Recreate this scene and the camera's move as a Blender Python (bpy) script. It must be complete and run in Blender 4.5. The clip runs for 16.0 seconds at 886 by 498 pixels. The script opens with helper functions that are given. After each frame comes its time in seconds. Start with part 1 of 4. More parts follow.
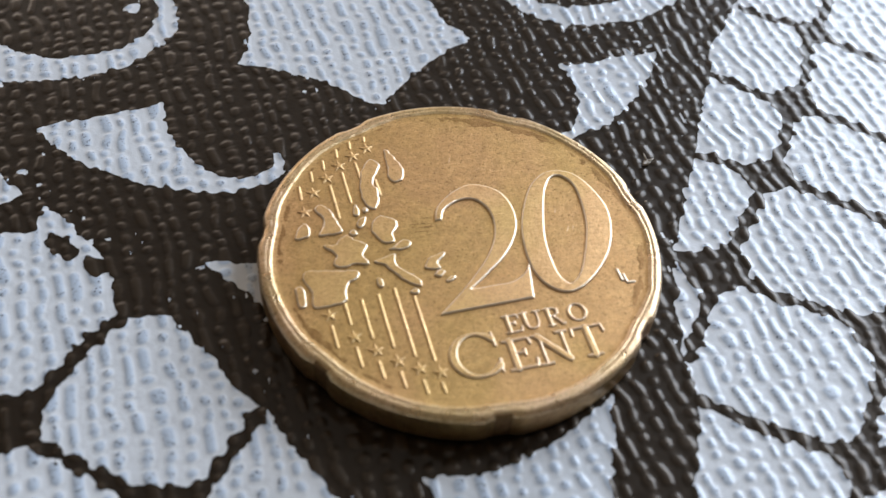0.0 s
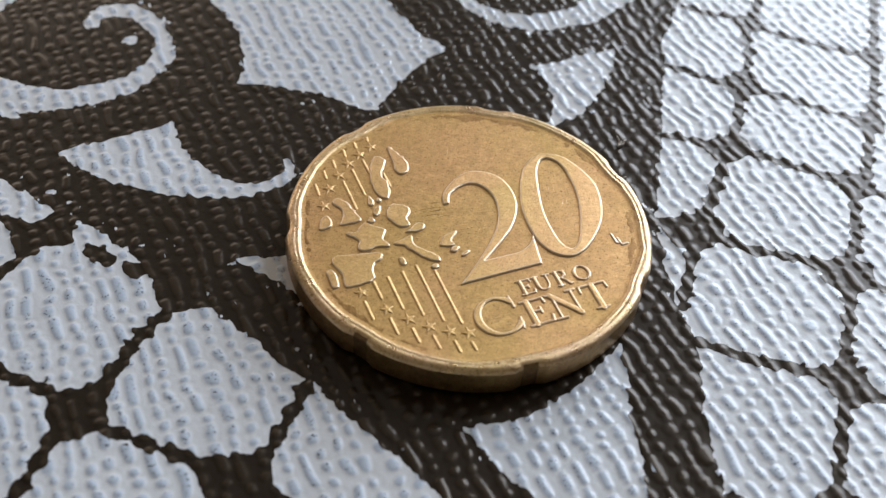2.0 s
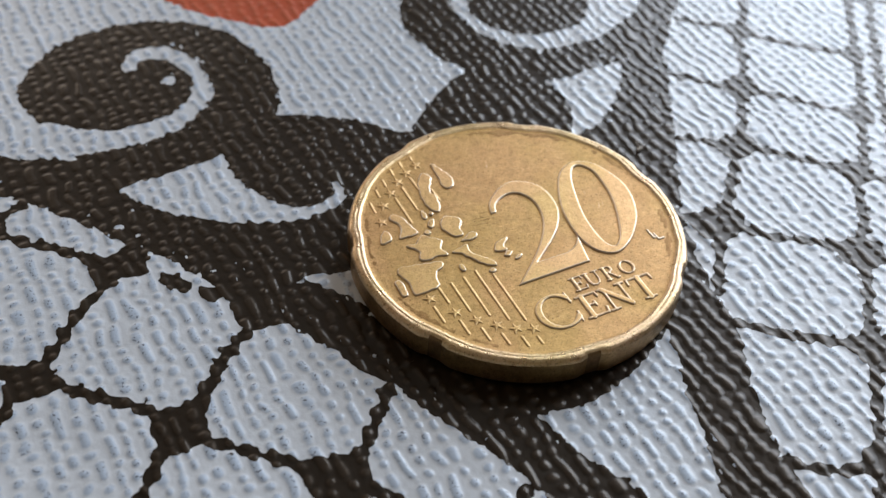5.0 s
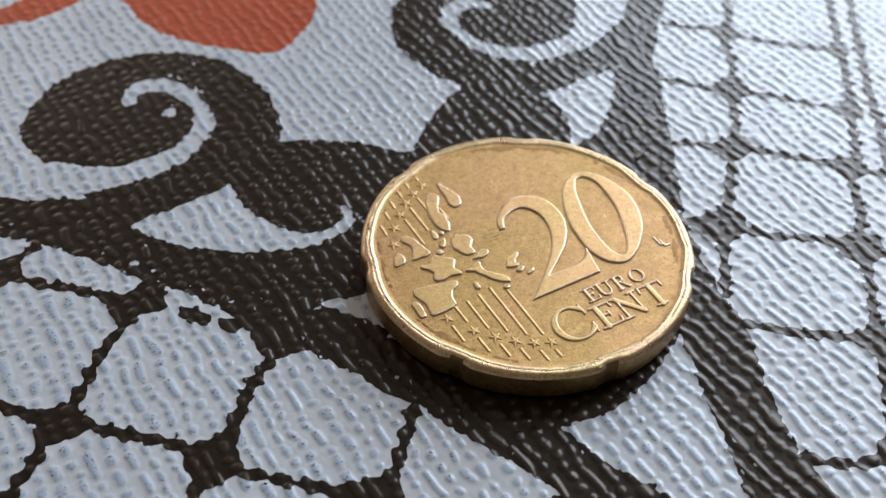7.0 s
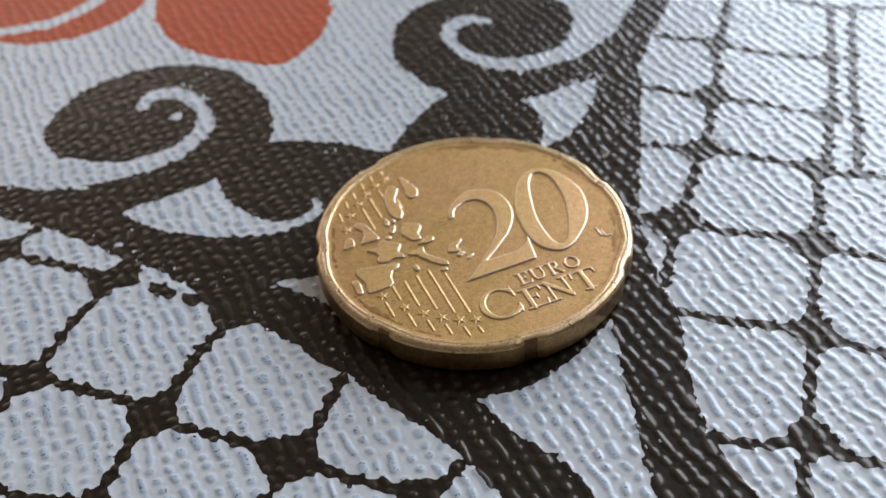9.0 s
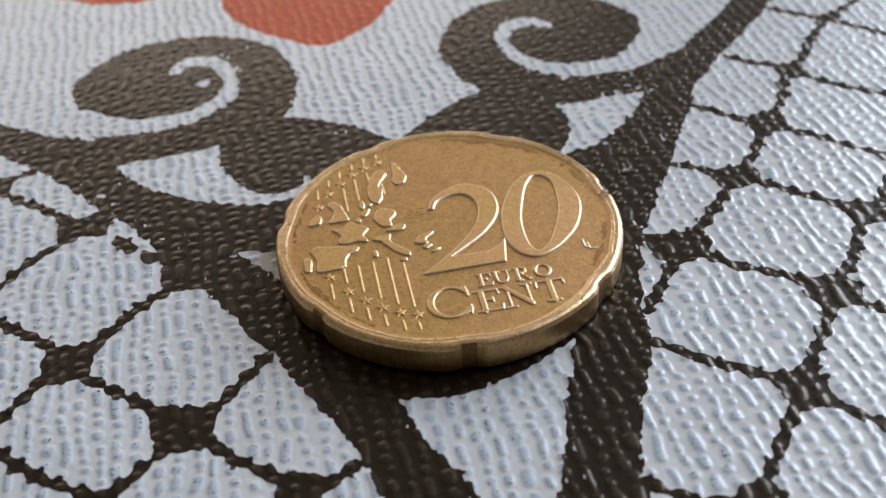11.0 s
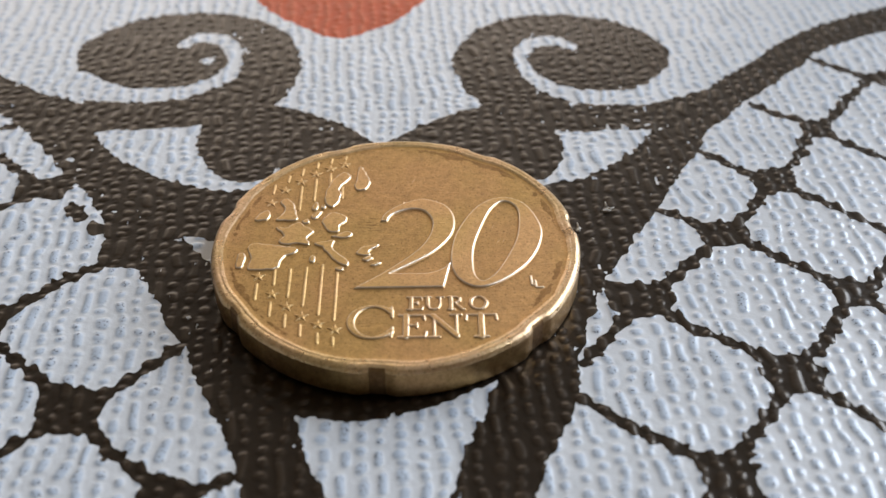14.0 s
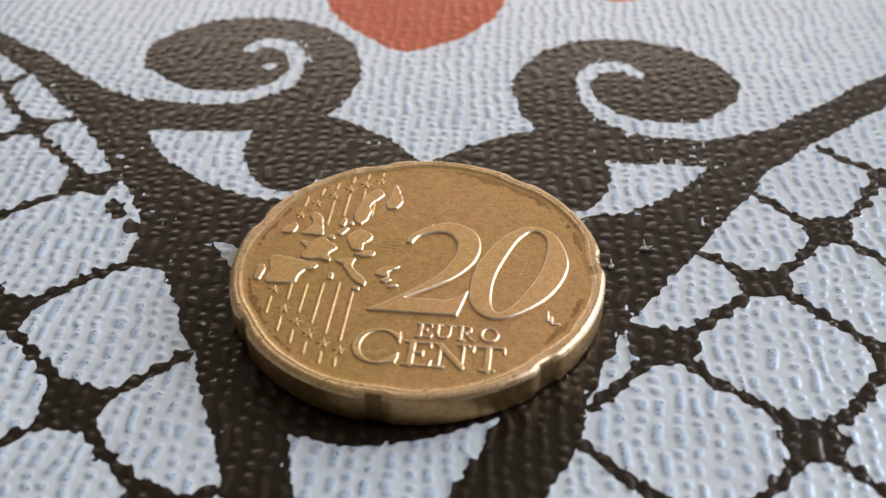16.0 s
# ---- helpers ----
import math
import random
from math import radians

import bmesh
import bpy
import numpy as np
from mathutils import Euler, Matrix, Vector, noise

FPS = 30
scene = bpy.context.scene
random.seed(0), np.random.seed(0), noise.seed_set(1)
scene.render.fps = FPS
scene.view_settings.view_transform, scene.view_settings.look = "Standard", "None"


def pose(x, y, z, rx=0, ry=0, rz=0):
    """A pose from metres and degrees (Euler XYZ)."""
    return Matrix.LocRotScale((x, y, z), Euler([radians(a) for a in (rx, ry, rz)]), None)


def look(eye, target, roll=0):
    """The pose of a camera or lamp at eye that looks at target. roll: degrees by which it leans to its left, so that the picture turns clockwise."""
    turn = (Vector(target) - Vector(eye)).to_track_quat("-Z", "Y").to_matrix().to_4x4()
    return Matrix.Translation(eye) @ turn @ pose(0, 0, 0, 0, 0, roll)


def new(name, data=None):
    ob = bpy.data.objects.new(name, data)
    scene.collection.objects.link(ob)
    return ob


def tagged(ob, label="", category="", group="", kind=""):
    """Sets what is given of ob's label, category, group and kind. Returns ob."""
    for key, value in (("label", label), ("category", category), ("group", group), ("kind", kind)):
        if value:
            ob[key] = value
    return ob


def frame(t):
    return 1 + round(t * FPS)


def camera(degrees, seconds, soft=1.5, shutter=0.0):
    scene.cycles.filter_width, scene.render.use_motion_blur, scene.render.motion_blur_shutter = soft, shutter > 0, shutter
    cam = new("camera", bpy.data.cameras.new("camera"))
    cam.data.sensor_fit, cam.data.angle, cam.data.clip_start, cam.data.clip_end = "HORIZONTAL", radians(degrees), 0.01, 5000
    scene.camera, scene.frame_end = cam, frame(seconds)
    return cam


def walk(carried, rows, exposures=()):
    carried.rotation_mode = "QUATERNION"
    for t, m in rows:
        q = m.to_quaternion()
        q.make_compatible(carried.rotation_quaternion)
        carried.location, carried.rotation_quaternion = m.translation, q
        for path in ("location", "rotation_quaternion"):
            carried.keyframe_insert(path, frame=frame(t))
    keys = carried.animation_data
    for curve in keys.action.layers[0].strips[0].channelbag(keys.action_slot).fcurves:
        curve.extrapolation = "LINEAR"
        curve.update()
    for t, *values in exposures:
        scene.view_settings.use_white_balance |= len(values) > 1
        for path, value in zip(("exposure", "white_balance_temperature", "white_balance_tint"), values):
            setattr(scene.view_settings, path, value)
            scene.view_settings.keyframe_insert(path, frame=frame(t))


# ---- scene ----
MM = 0.001
cam = camera(44.86, 16.0, soft=1.5)
cam.data.dof.use_dof, cam.data.dof.focus_distance, cam.data.dof.aperture_fstop = True, 0.066, 50.0


def view(x, y, z, yaw, pitch, roll):
    """A camera pose from millimetres, the yaw to the left of +y, the pitch and the roll."""
    a, b = radians(yaw), radians(pitch)
    eye = Vector((x, y, z)) * MM
    return look(eye, eye + Vector((-math.sin(a) * math.cos(b), math.cos(a) * math.cos(b), math.sin(b))), roll)


PATH = [
    (0, -13.65, -35.33, 47.49, -19.63, -50.53, 5.94),
    (0.5, -14.76, -36.40, 47.17, -21.12, -49.70, 6.02),
    (1, -16.61, -38.49, 46.86, -22.81, -48.54, 6.08),
    (1.5, -18.56, -38.86, 48.22, -24.40, -48.32, 5.64),
    (2, -21.03, -40.22, 48.94, -25.74, -47.46, 5.88),
    (2.5, -23.34, -41.76, 49.02, -27.39, -46.66, 6.42),
    (3, -24.62, -42.62, 49.47, -27.77, -45.79, 5.81),
    (3.5, -26.17, -41.95, 50.31, -29.57, -46.01, 6.44),
    (4, -27.37, -41.57, 50.86, -29.60, -45.72, 5.67),
    (6.5, -31.01, -40.07, 52.54, -31.28, -46.35, 3.69),
    (7, -31.26, -39.76, 53.25, -31.76, -46.05, 3.09),
    (7.5, -31.01, -41.87, 53.61, -30.06, -44.82, 1.50),
    (8, -28.80, -45.23, 53.50, -27.31, -44.34, -0.38),
    (8.5, -25.45, -48.65, 53.42, -23.96, -43.98, -2.20),
    (9, -21.56, -51.66, 52.86, -20.42, -43.06, -3.73),
    (11.5, -6.21, -53.71, 43.42, -6.53, -39.15, -3.53),
    (12, -5.31, -53.39, 42.83, -5.97, -38.93, -2.91),
    (12.5, -3.59, -53.88, 42.64, -4.90, -38.48, -2.05),
    (13, -1.68, -52.75, 42.30, -3.74, -38.56, -1.51),
    (13.5, 0.38, -51.45, 42.09, -2.39, -38.27, -0.43),
    (14, 2.05, -51.12, 42.58, -0.89, -38.86, -0.14),
    (14.5, 3.64, -50.44, 43.05, 1.09, -38.74, -0.32),
    (15, 4.66, -49.63, 43.25, 3.02, -38.65, -0.11),
    (15.5, 6.16, -49.33, 43.36, 4.84, -38.48, -0.35),
    (16, 7.55, -49.01, 42.58, 7.00, -38.48, -0.48),
]
EXPOSURE = [(0, -0.12, 6120, 10), (1, -0.26, 6220, 10), (2, -0.30, 6340, 10), (3.5, -0.48, 6370, 10), (6.5, -0.48, 6160, 10), (9, -0.39, 6210, 10), (12, -0.21, 6410, 10), (14, -0.09, 6360, 10), (16, -0.07, 6310, 10)]
walk(cam, [(t, view(*p)) for t, *p in PATH], EXPOSURE)

# ---- light ----
world = bpy.data.worlds.new("sky")
scene.world = world
world.use_nodes = True
wn = world.node_tree
sky = wn.nodes.new("ShaderNodeTexSky")
sky.sky_type, sky.sun_disc = "NISHITA", False
sky.sun_elevation, sky.sun_rotation = radians(40), radians(200)
wn.nodes["Background"].inputs["Strength"].default_value = 0.12
wn.links.new(sky.outputs["Color"], wn.nodes["Background"].inputs["Color"])

# Window opening in the east wall: centre and size, metres
WIN_X, WIN_Y, WIN_Z, WIN_W, WIN_H = 1.05, 0.68, 0.74, 1.35, 1.16
window_light = bpy.data.lights.new("window_daylight", "AREA")
window_light.shape, window_light.size, window_light.size_y = "RECTANGLE", WIN_W - 0.1, WIN_H - 0.1
window_light.energy, window_light.color = 40.0, (0.84, 0.91, 1.0)
lamp = new("window_daylight", window_light)
lamp.matrix_world = look((WIN_X + 0.02, WIN_Y, WIN_Z), (WIN_X - 1.0, WIN_Y, WIN_Z))

# Lamp added to brighten coin and far print, in an assumed north window opening
NWIN_X, NWIN_Y, NWIN_Z, NWIN_W, NWIN_H = -0.35, 2.2, 0.80, 2.2, 1.0
north_light = bpy.data.lights.new("north_fill", "AREA")
north_light.shape, north_light.size, north_light.size_y = "RECTANGLE", NWIN_W - 0.1, NWIN_H - 0.1
north_light.energy, north_light.color = 13.0, (1.0, 0.77, 0.53)
lamp = new("north_fill", north_light)
lamp.matrix_world = look((NWIN_X, NWIN_Y + 0.02, NWIN_Z), (NWIN_X, NWIN_Y - 1.0, NWIN_Z))


# ---- materials ----
def material(name):
    m = bpy.data.materials.new(name)
    m.use_nodes = True
    t = m.node_tree
    return m, t, t.nodes["Principled BSDF"]


def node(t, kind, **values):
    n = t.nodes.new(kind)
    for key, value in values.items():
        n.inputs[key.replace("_", " ")].default_value = value
    return n


def ramp(t, source, *stops):
    n = t.nodes.new("ShaderNodeValToRGB")
    e = n.color_ramp.elements
    while len(e) < len(stops):
        e.new(0.5)
    for k, (pos, col) in zip(e, stops):
        k.position, k.color = pos, (*col, 1) if len(col) == 3 else col
    t.links.new(source, n.inputs["Fac"])
    return n


def mix(t, fac, a, b):
    n = t.nodes.new("ShaderNodeMix")
    n.data_type = "RGBA"
    for socket, value in ((n.inputs[0], fac), (n.inputs[6], a), (n.inputs[7], b)):
        if isinstance(value, bpy.types.NodeSocket):
            t.links.new(value, socket)
        else:
            socket.default_value = (*value, 1) if isinstance(value, tuple) else value
    return n.outputs[2]


def noise_tex(t, scale, detail=4.0, rough=0.55):
    c = t.nodes.new("ShaderNodeTexCoord")
    n = node(t, "ShaderNodeTexNoise", Scale=scale, Detail=detail, Roughness=rough)
    t.links.new(c.outputs["Object"], n.inputs["Vector"])
    return n.outputs["Fac"]


def bumped(t, p, fac, strength, distance):
    b = node(t, "ShaderNodeBump", Strength=strength, Distance=distance)
    t.links.new(fac, b.inputs["Height"])
    t.links.new(b.outputs["Normal"], p.inputs["Normal"])


def grey(v):
    return (v, v, v)


def cloth_material(name, valley, top, speck, rough, speck_from, shine=(0.5, 0.5), sheen=(1.0, 1.0, 1.0), varnish=0.0, satin=0.12):
    """Embossed oilcloth: one tint in the valleys, one on the raised grains, dark specks of dirt on the grains."""
    m, t, p = material(name)
    a = t.nodes.new("ShaderNodeAttribute")
    a.attribute_name = "relief"
    grain = ramp(t, a.outputs["Fac"], (0.15, grey(0)), (0.60, grey(1)))
    body = mix(t, grain.outputs["Color"], valley, top)
    cloud = ramp(t, noise_tex(t, 260, 5), (0.35, grey(0.90)), (0.65, grey(1.0)))
    n = t.nodes.new("ShaderNodeMix")
    n.data_type, n.blend_type = "RGBA", "MULTIPLY"
    n.inputs[0].default_value = 1.0
    t.links.new(body, n.inputs[6])
    t.links.new(cloud.outputs["Color"], n.inputs[7])
    dirt = ramp(t, noise_tex(t, 5200, 3, 0.6), (speck_from, grey(0)), (speck_from + 0.05, grey(1)))
    area = ramp(t, noise_tex(t, 420, 2), (0.38, grey(0)), (0.55, grey(1)))
    on_top = t.nodes.new("ShaderNodeMath")
    on_top.operation = "MULTIPLY"
    t.links.new(dirt.outputs["Color"], on_top.inputs[0])
    t.links.new(grain.outputs["Color"], on_top.inputs[1])
    on_area = t.nodes.new("ShaderNodeMath")
    on_area.operation = "MULTIPLY"
    t.links.new(on_top.outputs[0], on_area.inputs[0])
    t.links.new(area.outputs["Color"], on_area.inputs[1])
    t.links.new(mix(t, on_area.outputs[0], n.outputs[2], speck), p.inputs["Base Color"])
    r = ramp(t, noise_tex(t, 1500, 4), (0.3, grey(rough - 0.06)), (0.7, grey(rough + 0.08)))
    t.links.new(r.outputs["Color"], p.inputs["Roughness"])
    gloss = ramp(t, a.outputs["Fac"], (0.15, grey(shine[0])), (0.6, grey(shine[1])))
    t.links.new(gloss.outputs["Color"], p.inputs["Specular IOR Level"])
    p.inputs["Specular Tint"].default_value = (*sheen, 1)
    p.inputs["Coat Weight"].default_value, p.inputs["Coat Roughness"].default_value = varnish, satin
    bumped(t, p, noise_tex(t, 3600, 4, 0.6), 0.25, 0.00006)
    return m


CLOTH_WHITE = cloth_material("oilcloth_white", (0.685, 0.71, 0.74), (0.49, 0.565, 0.665), (0.10, 0.11, 0.14), 0.36, 0.575, (0.6, 0.65), varnish=0.30)
CLOTH_DARK = cloth_material("oilcloth_dark", (0.0115, 0.0082, 0.0056), (0.0145, 0.0101, 0.0066), (0.10, 0.08, 0.06), 0.36, 0.70, (0.21, 0.38), (1.0, 0.76, 0.54), 0.28, 0.10)
CLOTH_RED = cloth_material("oilcloth_red", (0.52, 0.085, 0.028), (0.55, 0.105, 0.037), (0.20, 0.03, 0.02), 0.40, 0.62, (0.3, 0.4))


def brass(name, dull, bright, rough, dirt, skin=0.75, glint_amount=0.0):
    """Worn nordic gold: brownish patina over a brighter alloy, with fine scratches and grime."""
    m, t, p = material(name)
    p.inputs["Metallic"].default_value = 0.92
    patina = ramp(t, noise_tex(t, 2300, 8, 0.78), (0.36, grey(0)), (0.64, grey(1)))
    c = mix(t, patina.outputs["Color"], dull, bright)
    # broad drifts of tone: rosy where worn, olive where the skin is older
    drift = ramp(t, noise_tex(t, 190, 3, 0.5), (0.38, (0.97, 1.0, 0.90)), (0.62, (1.03, 1.0, 1.04)))
    tone = t.nodes.new("ShaderNodeMix")
    tone.data_type, tone.blend_type = "RGBA", "MULTIPLY"
    tone.inputs[0].default_value = 1.0
    t.links.new(c, tone.inputs[6])
    t.links.new(drift.outputs["Color"], tone.inputs[7])
    c = tone.outputs[2]
    grime = ramp(t, noise_tex(t, 4200, 5, 0.65), (0.60, grey(0)), (0.74, grey(dirt * 0.8)))
    c = mix(t, grime.outputs["Color"], c, (0.16, 0.09, 0.03))
    pits = ramp(t, noise_tex(t, 7500, 3, 0.6), (0.57, grey(0)), (0.68, grey(dirt)))
    c = mix(t, pits.outputs["Color"], c, (0.20, 0.11, 0.04))
    # shoulders of raised figures: window highlights put into the colour, over a smoother finish
    glint = t.nodes.new("ShaderNodeAttribute")
    glint.attribute_name = "relief"
    glint_mask = ramp(t, glint.outputs["Fac"], (0.2, grey(0)), (0.9, grey(glint_amount)))
    t.links.new(mix(t, glint_mask.outputs["Color"], c, (0.92, 0.85, 0.74)), p.inputs["Base Color"])
    r = ramp(t, noise_tex(t, 900, 5), (0.3, grey(rough - 0.07)), (0.7, grey(rough + 0.09)))
    t.links.new(mix(t, glint_mask.outputs["Color"], r.outputs["Color"], grey(0.21)), p.inputs["Roughness"])
    c = t.nodes.new("ShaderNodeTexCoord")
    turn = t.nodes.new("ShaderNodeMapping")
    turn.inputs["Rotation"].default_value = (0, 0, 0.25)
    turn.inputs["Scale"].default_value = (500, 9000, 500)
    t.links.new(c.outputs["Object"], turn.inputs["Vector"])
    hair = node(t, "ShaderNodeTexNoise", Scale=1.0, Detail=3.0)
    t.links.new(turn.outputs["Vector"], hair.inputs["Vector"])
    lines = ramp(t, hair.outputs["Fac"], (0.60, grey(0)), (0.70, grey(0.5)))
    rough_skin = mix(t, 0.35, noise_tex(t, 5200, 6, 0.7), lines.outputs["Color"])
    bumped(t, p, rough_skin, skin, 0.00005)
    return m


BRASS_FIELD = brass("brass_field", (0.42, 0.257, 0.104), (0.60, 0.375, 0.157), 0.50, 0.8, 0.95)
BRASS_WORN = brass("brass_worn", (0.57, 0.39, 0.205), (0.73, 0.545, 0.335), 0.31, 0.75, 0.7)
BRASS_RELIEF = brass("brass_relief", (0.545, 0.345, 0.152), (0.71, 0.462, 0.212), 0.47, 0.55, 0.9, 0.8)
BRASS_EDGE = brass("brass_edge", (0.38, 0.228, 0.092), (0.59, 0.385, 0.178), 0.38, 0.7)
BRASS_NOTCH = brass("brass_notch", (0.15, 0.088, 0.042), (0.28, 0.17, 0.08), 0.5, 0.8)
TARNISH = brass("brass_tarnish", (0.235, 0.128, 0.046), (0.40, 0.235, 0.092), 0.5, 0.9, 1.0)
GRIME = brass("brass_grime", (0.13, 0.075, 0.03), (0.26, 0.15, 0.06), 0.5, 0.6)


def plain(name, a, b, scale, rough):
    m, t, p = material(name)
    t.links.new(ramp(t, noise_tex(t, scale, 5), (0.3, a), (0.7, b)).outputs["Color"], p.inputs["Base Color"])
    p.inputs["Roughness"].default_value = rough
    bumped(t, p, noise_tex(t, scale * 12, 4), 0.2, 0.002)
    return m


PLASTER = plain("cream_plaster", (0.60, 0.55, 0.475), (0.67, 0.615, 0.53), 3, 0.9)
CEILING_PAINT = plain("beige_ceiling_paint", (0.43, 0.385, 0.325), (0.49, 0.44, 0.375), 3, 0.8)
FLOOR_WOOD = plain("brown_floor", (0.20, 0.12, 0.07), (0.28, 0.17, 0.10), 5, 0.5)
TABLE_WOOD = plain("table_wood", (0.22, 0.13, 0.07), (0.30, 0.19, 0.11), 9, 0.45)
CRUMB = plain("dry_crumb", (0.40, 0.36, 0.31), (0.55, 0.51, 0.46), 3000, 0.8)
WHITE_PAINT = plain("white_paint", (0.78, 0.78, 0.76), (0.82, 0.82, 0.80), 8, 0.4)


# ---- mesh helpers ----
def mesh_object(name, verts, faces, mat, parent=None, label="", smooth=True, relief=None):
    """One mesh object from arrays of places in metres and of triangles or quads."""
    me = bpy.data.meshes.new(name)
    verts, faces = np.asarray(verts, np.float32), np.asarray(faces, np.int32)
    me.vertices.add(len(verts))
    me.vertices.foreach_set("co", verts.ravel())
    k = faces.shape[1]
    me.loops.add(faces.size)
    me.loops.foreach_set("vertex_index", faces.ravel())
    me.polygons.add(len(faces))
    me.polygons.foreach_set("loop_start", np.arange(0, faces.size, k, dtype=np.int32))
    me.polygons.foreach_set("use_smooth", np.full(len(faces), smooth))
    me.update(calc_edges=True)
    if relief is not None:
        me.attributes.new("relief", "FLOAT", "POINT").data.foreach_set("value", np.asarray(relief, np.float32))
    me.materials.append(mat)
    ob = new(name, me)
    if parent is not None:
        ob.parent = parent
    return tagged(ob, label=label)


def box_bm(bm, lo, hi):
    m = Matrix.LocRotScale([(a + b) / 2 for a, b in zip(lo, hi)], None, [b - a for a, b in zip(lo, hi)])
    bmesh.ops.create_cube(bm, size=1, matrix=m)


def part(name, bm, mat, parent=None, label="", bevel=0.0):
    if bevel:
        bmesh.ops.bevel(bm, geom=bm.edges[:], offset=bevel, segments=2, affect="EDGES")
    me = bpy.data.meshes.new(name)
    bm.to_mesh(me)
    bm.free()
    me.materials.append(mat)
    ob = new(name, me)
    if parent is not None:
        ob.parent = parent
    return tagged(ob, label=label)


def boxes(name, spans, mat, parent=None, label="", bevel=0.0):
    bm = bmesh.new()
    for lo, hi in spans:
        box_bm(bm, lo, hi)
    return part(name, bm, mat, parent, label, bevel)


# ---- plane figures, in millimetres: distance inside is positive ----
def curve(points, steps=6, closed=False):
    """A smooth line through the points."""
    p = np.array(points, float)
    n = len(p)
    if n < 3:
        return p
    at = (lambda i: p[i % n]) if closed else (lambda i: p[min(max(i, 0), n - 1)])
    out = []
    for i in range(n if closed else n - 1):
        a, b, c, d = at(i - 1), at(i), at(i + 1), at(i + 2)
        for s in np.arange(steps) / steps:
            out.append(0.5 * (2 * b + (c - a) * s + (2 * a - 5 * b + 4 * c - d) * s * s + (3 * b - a - 3 * c + d) * s**3))
    if not closed:
        out.append(p[-1])
    return np.array(out)


def runs(*parts):
    """A closed outline of smooth runs that meet in corners."""
    return np.concatenate([curve(r) for r in parts])


def inside(poly, x, y):
    """Signed distance to a closed outline."""
    best = np.full(x.shape, 1e9)
    odd = np.zeros(x.shape, bool)
    for (ax, ay), (bx, by) in zip(poly, np.roll(poly, -1, 0)):
        ex, ey = bx - ax, by - ay
        ll = ex * ex + ey * ey
        if ll < 1e-12:
            continue
        h = np.clip(((x - ax) * ex + (y - ay) * ey) / ll, 0, 1)
        best = np.minimum(best, (x - ax - h * ex) ** 2 + (y - ay - h * ey) ** 2)
        cross = ((ay > y) != (by > y)) & (x < ex * (y - ay) / (ey if abs(ey) > 1e-12 else 1e-12) + ax)
        odd ^= cross
    return np.where(odd, 1, -1) * np.sqrt(best)


def stroke(points, x, y, beads=0.0, pitch=1.3, phase=0.0):
    """Signed distance to a line whose points are (x, y, half width); beads makes it swell and shrink along its way."""
    best = np.full(x.shape, -1e9)
    run = phase
    for (ax, ay, ar), (bx, by, br) in zip(points[:-1], points[1:]):
        ex, ey = bx - ax, by - ay
        ll = max(ex * ex + ey * ey, 1e-12)
        h = np.clip(((x - ax) * ex + (y - ay) * ey) / ll, 0, 1)
        r = ar + (br - ar) * h
        if beads:
            r = r * (1 + beads * np.sin((run + h * math.sqrt(ll)) * 2 * math.pi / pitch))
        best = np.maximum(best, r - np.hypot(x - ax - h * ex, y - ay - h * ey))
        run += math.sqrt(ll)
    return best


def cloud(x, y, size, seed):
    """Smooth value noise from -1 to 1."""
    lattice = np.random.RandomState(seed).uniform(-1, 1, (256, 256))
    u, v = x / size + 100, y / size + 100
    i, j = np.floor(u).astype(int), np.floor(v).astype(int)
    a, b = u - i, v - j
    a, b = a * a * (3 - 2 * a), b * b * (3 - 2 * b)
    i0, i1, j0, j1 = i % 256, (i + 1) % 256, j % 256, (j + 1) % 256
    return (lattice[i0, j0] * (1 - a) + lattice[i1, j0] * a) * (1 - b) + (lattice[i0, j1] * (1 - a) + lattice[i1, j1] * a) * b


def step(v, a, b):
    t = np.clip((v - a) / (b - a), 0, 1)
    return t * t * (3 - 2 * t)


# ---- the room ----
structure = {"kind": "structure"}
X0, X1, Y0, Y1, Z0, Z1 = -2.6, WIN_X, -2.2, NWIN_Y, -0.75, 1.9
T = 0.2
tagged(boxes("floor", [((X0 - T, Y0 - T, Z0 - 0.1), (X1 + T, Y1 + T, Z0))], FLOOR_WOOD), "brown wooden floor of the room", "floor", **structure)
tagged(boxes("ceiling", [((X0 - T, Y0 - T, Z1), (X1 + T, Y1 + T, Z1 + 0.1))], CEILING_PAINT), "plain beige painted ceiling", "ceiling", **structure)
tagged(boxes("wall_west", [((X0 - T, Y0 - T, Z0), (X0, Y1 + T, Z1))], PLASTER), "plain cream plastered wall", "wall", **structure)
tagged(boxes("wall_south", [((X0, Y0 - T, Z0), (X1, Y0, Z1))], PLASTER), "plain cream plastered wall", "wall", **structure)
nx0, nx1, nz0, nz1 = NWIN_X - NWIN_W / 2, NWIN_X + NWIN_W / 2, NWIN_Z - NWIN_H / 2, NWIN_Z + NWIN_H / 2
tagged(boxes("wall_north", [((X0, Y1, Z0), (nx0, Y1 + T, Z1)), ((nx1, Y1, Z0), (X1, Y1 + T, Z1)),
                            ((nx0, Y1, Z0), (nx1, Y1 + T, nz0)), ((nx0, Y1, nz1), (nx1, Y1 + T, Z1))], PLASTER),
       "plain cream plastered wall with a window opening", "wall", **structure)
wy0, wy1, wz0, wz1 = WIN_Y - WIN_W / 2, WIN_Y + WIN_W / 2, WIN_Z - WIN_H / 2, WIN_Z + WIN_H / 2
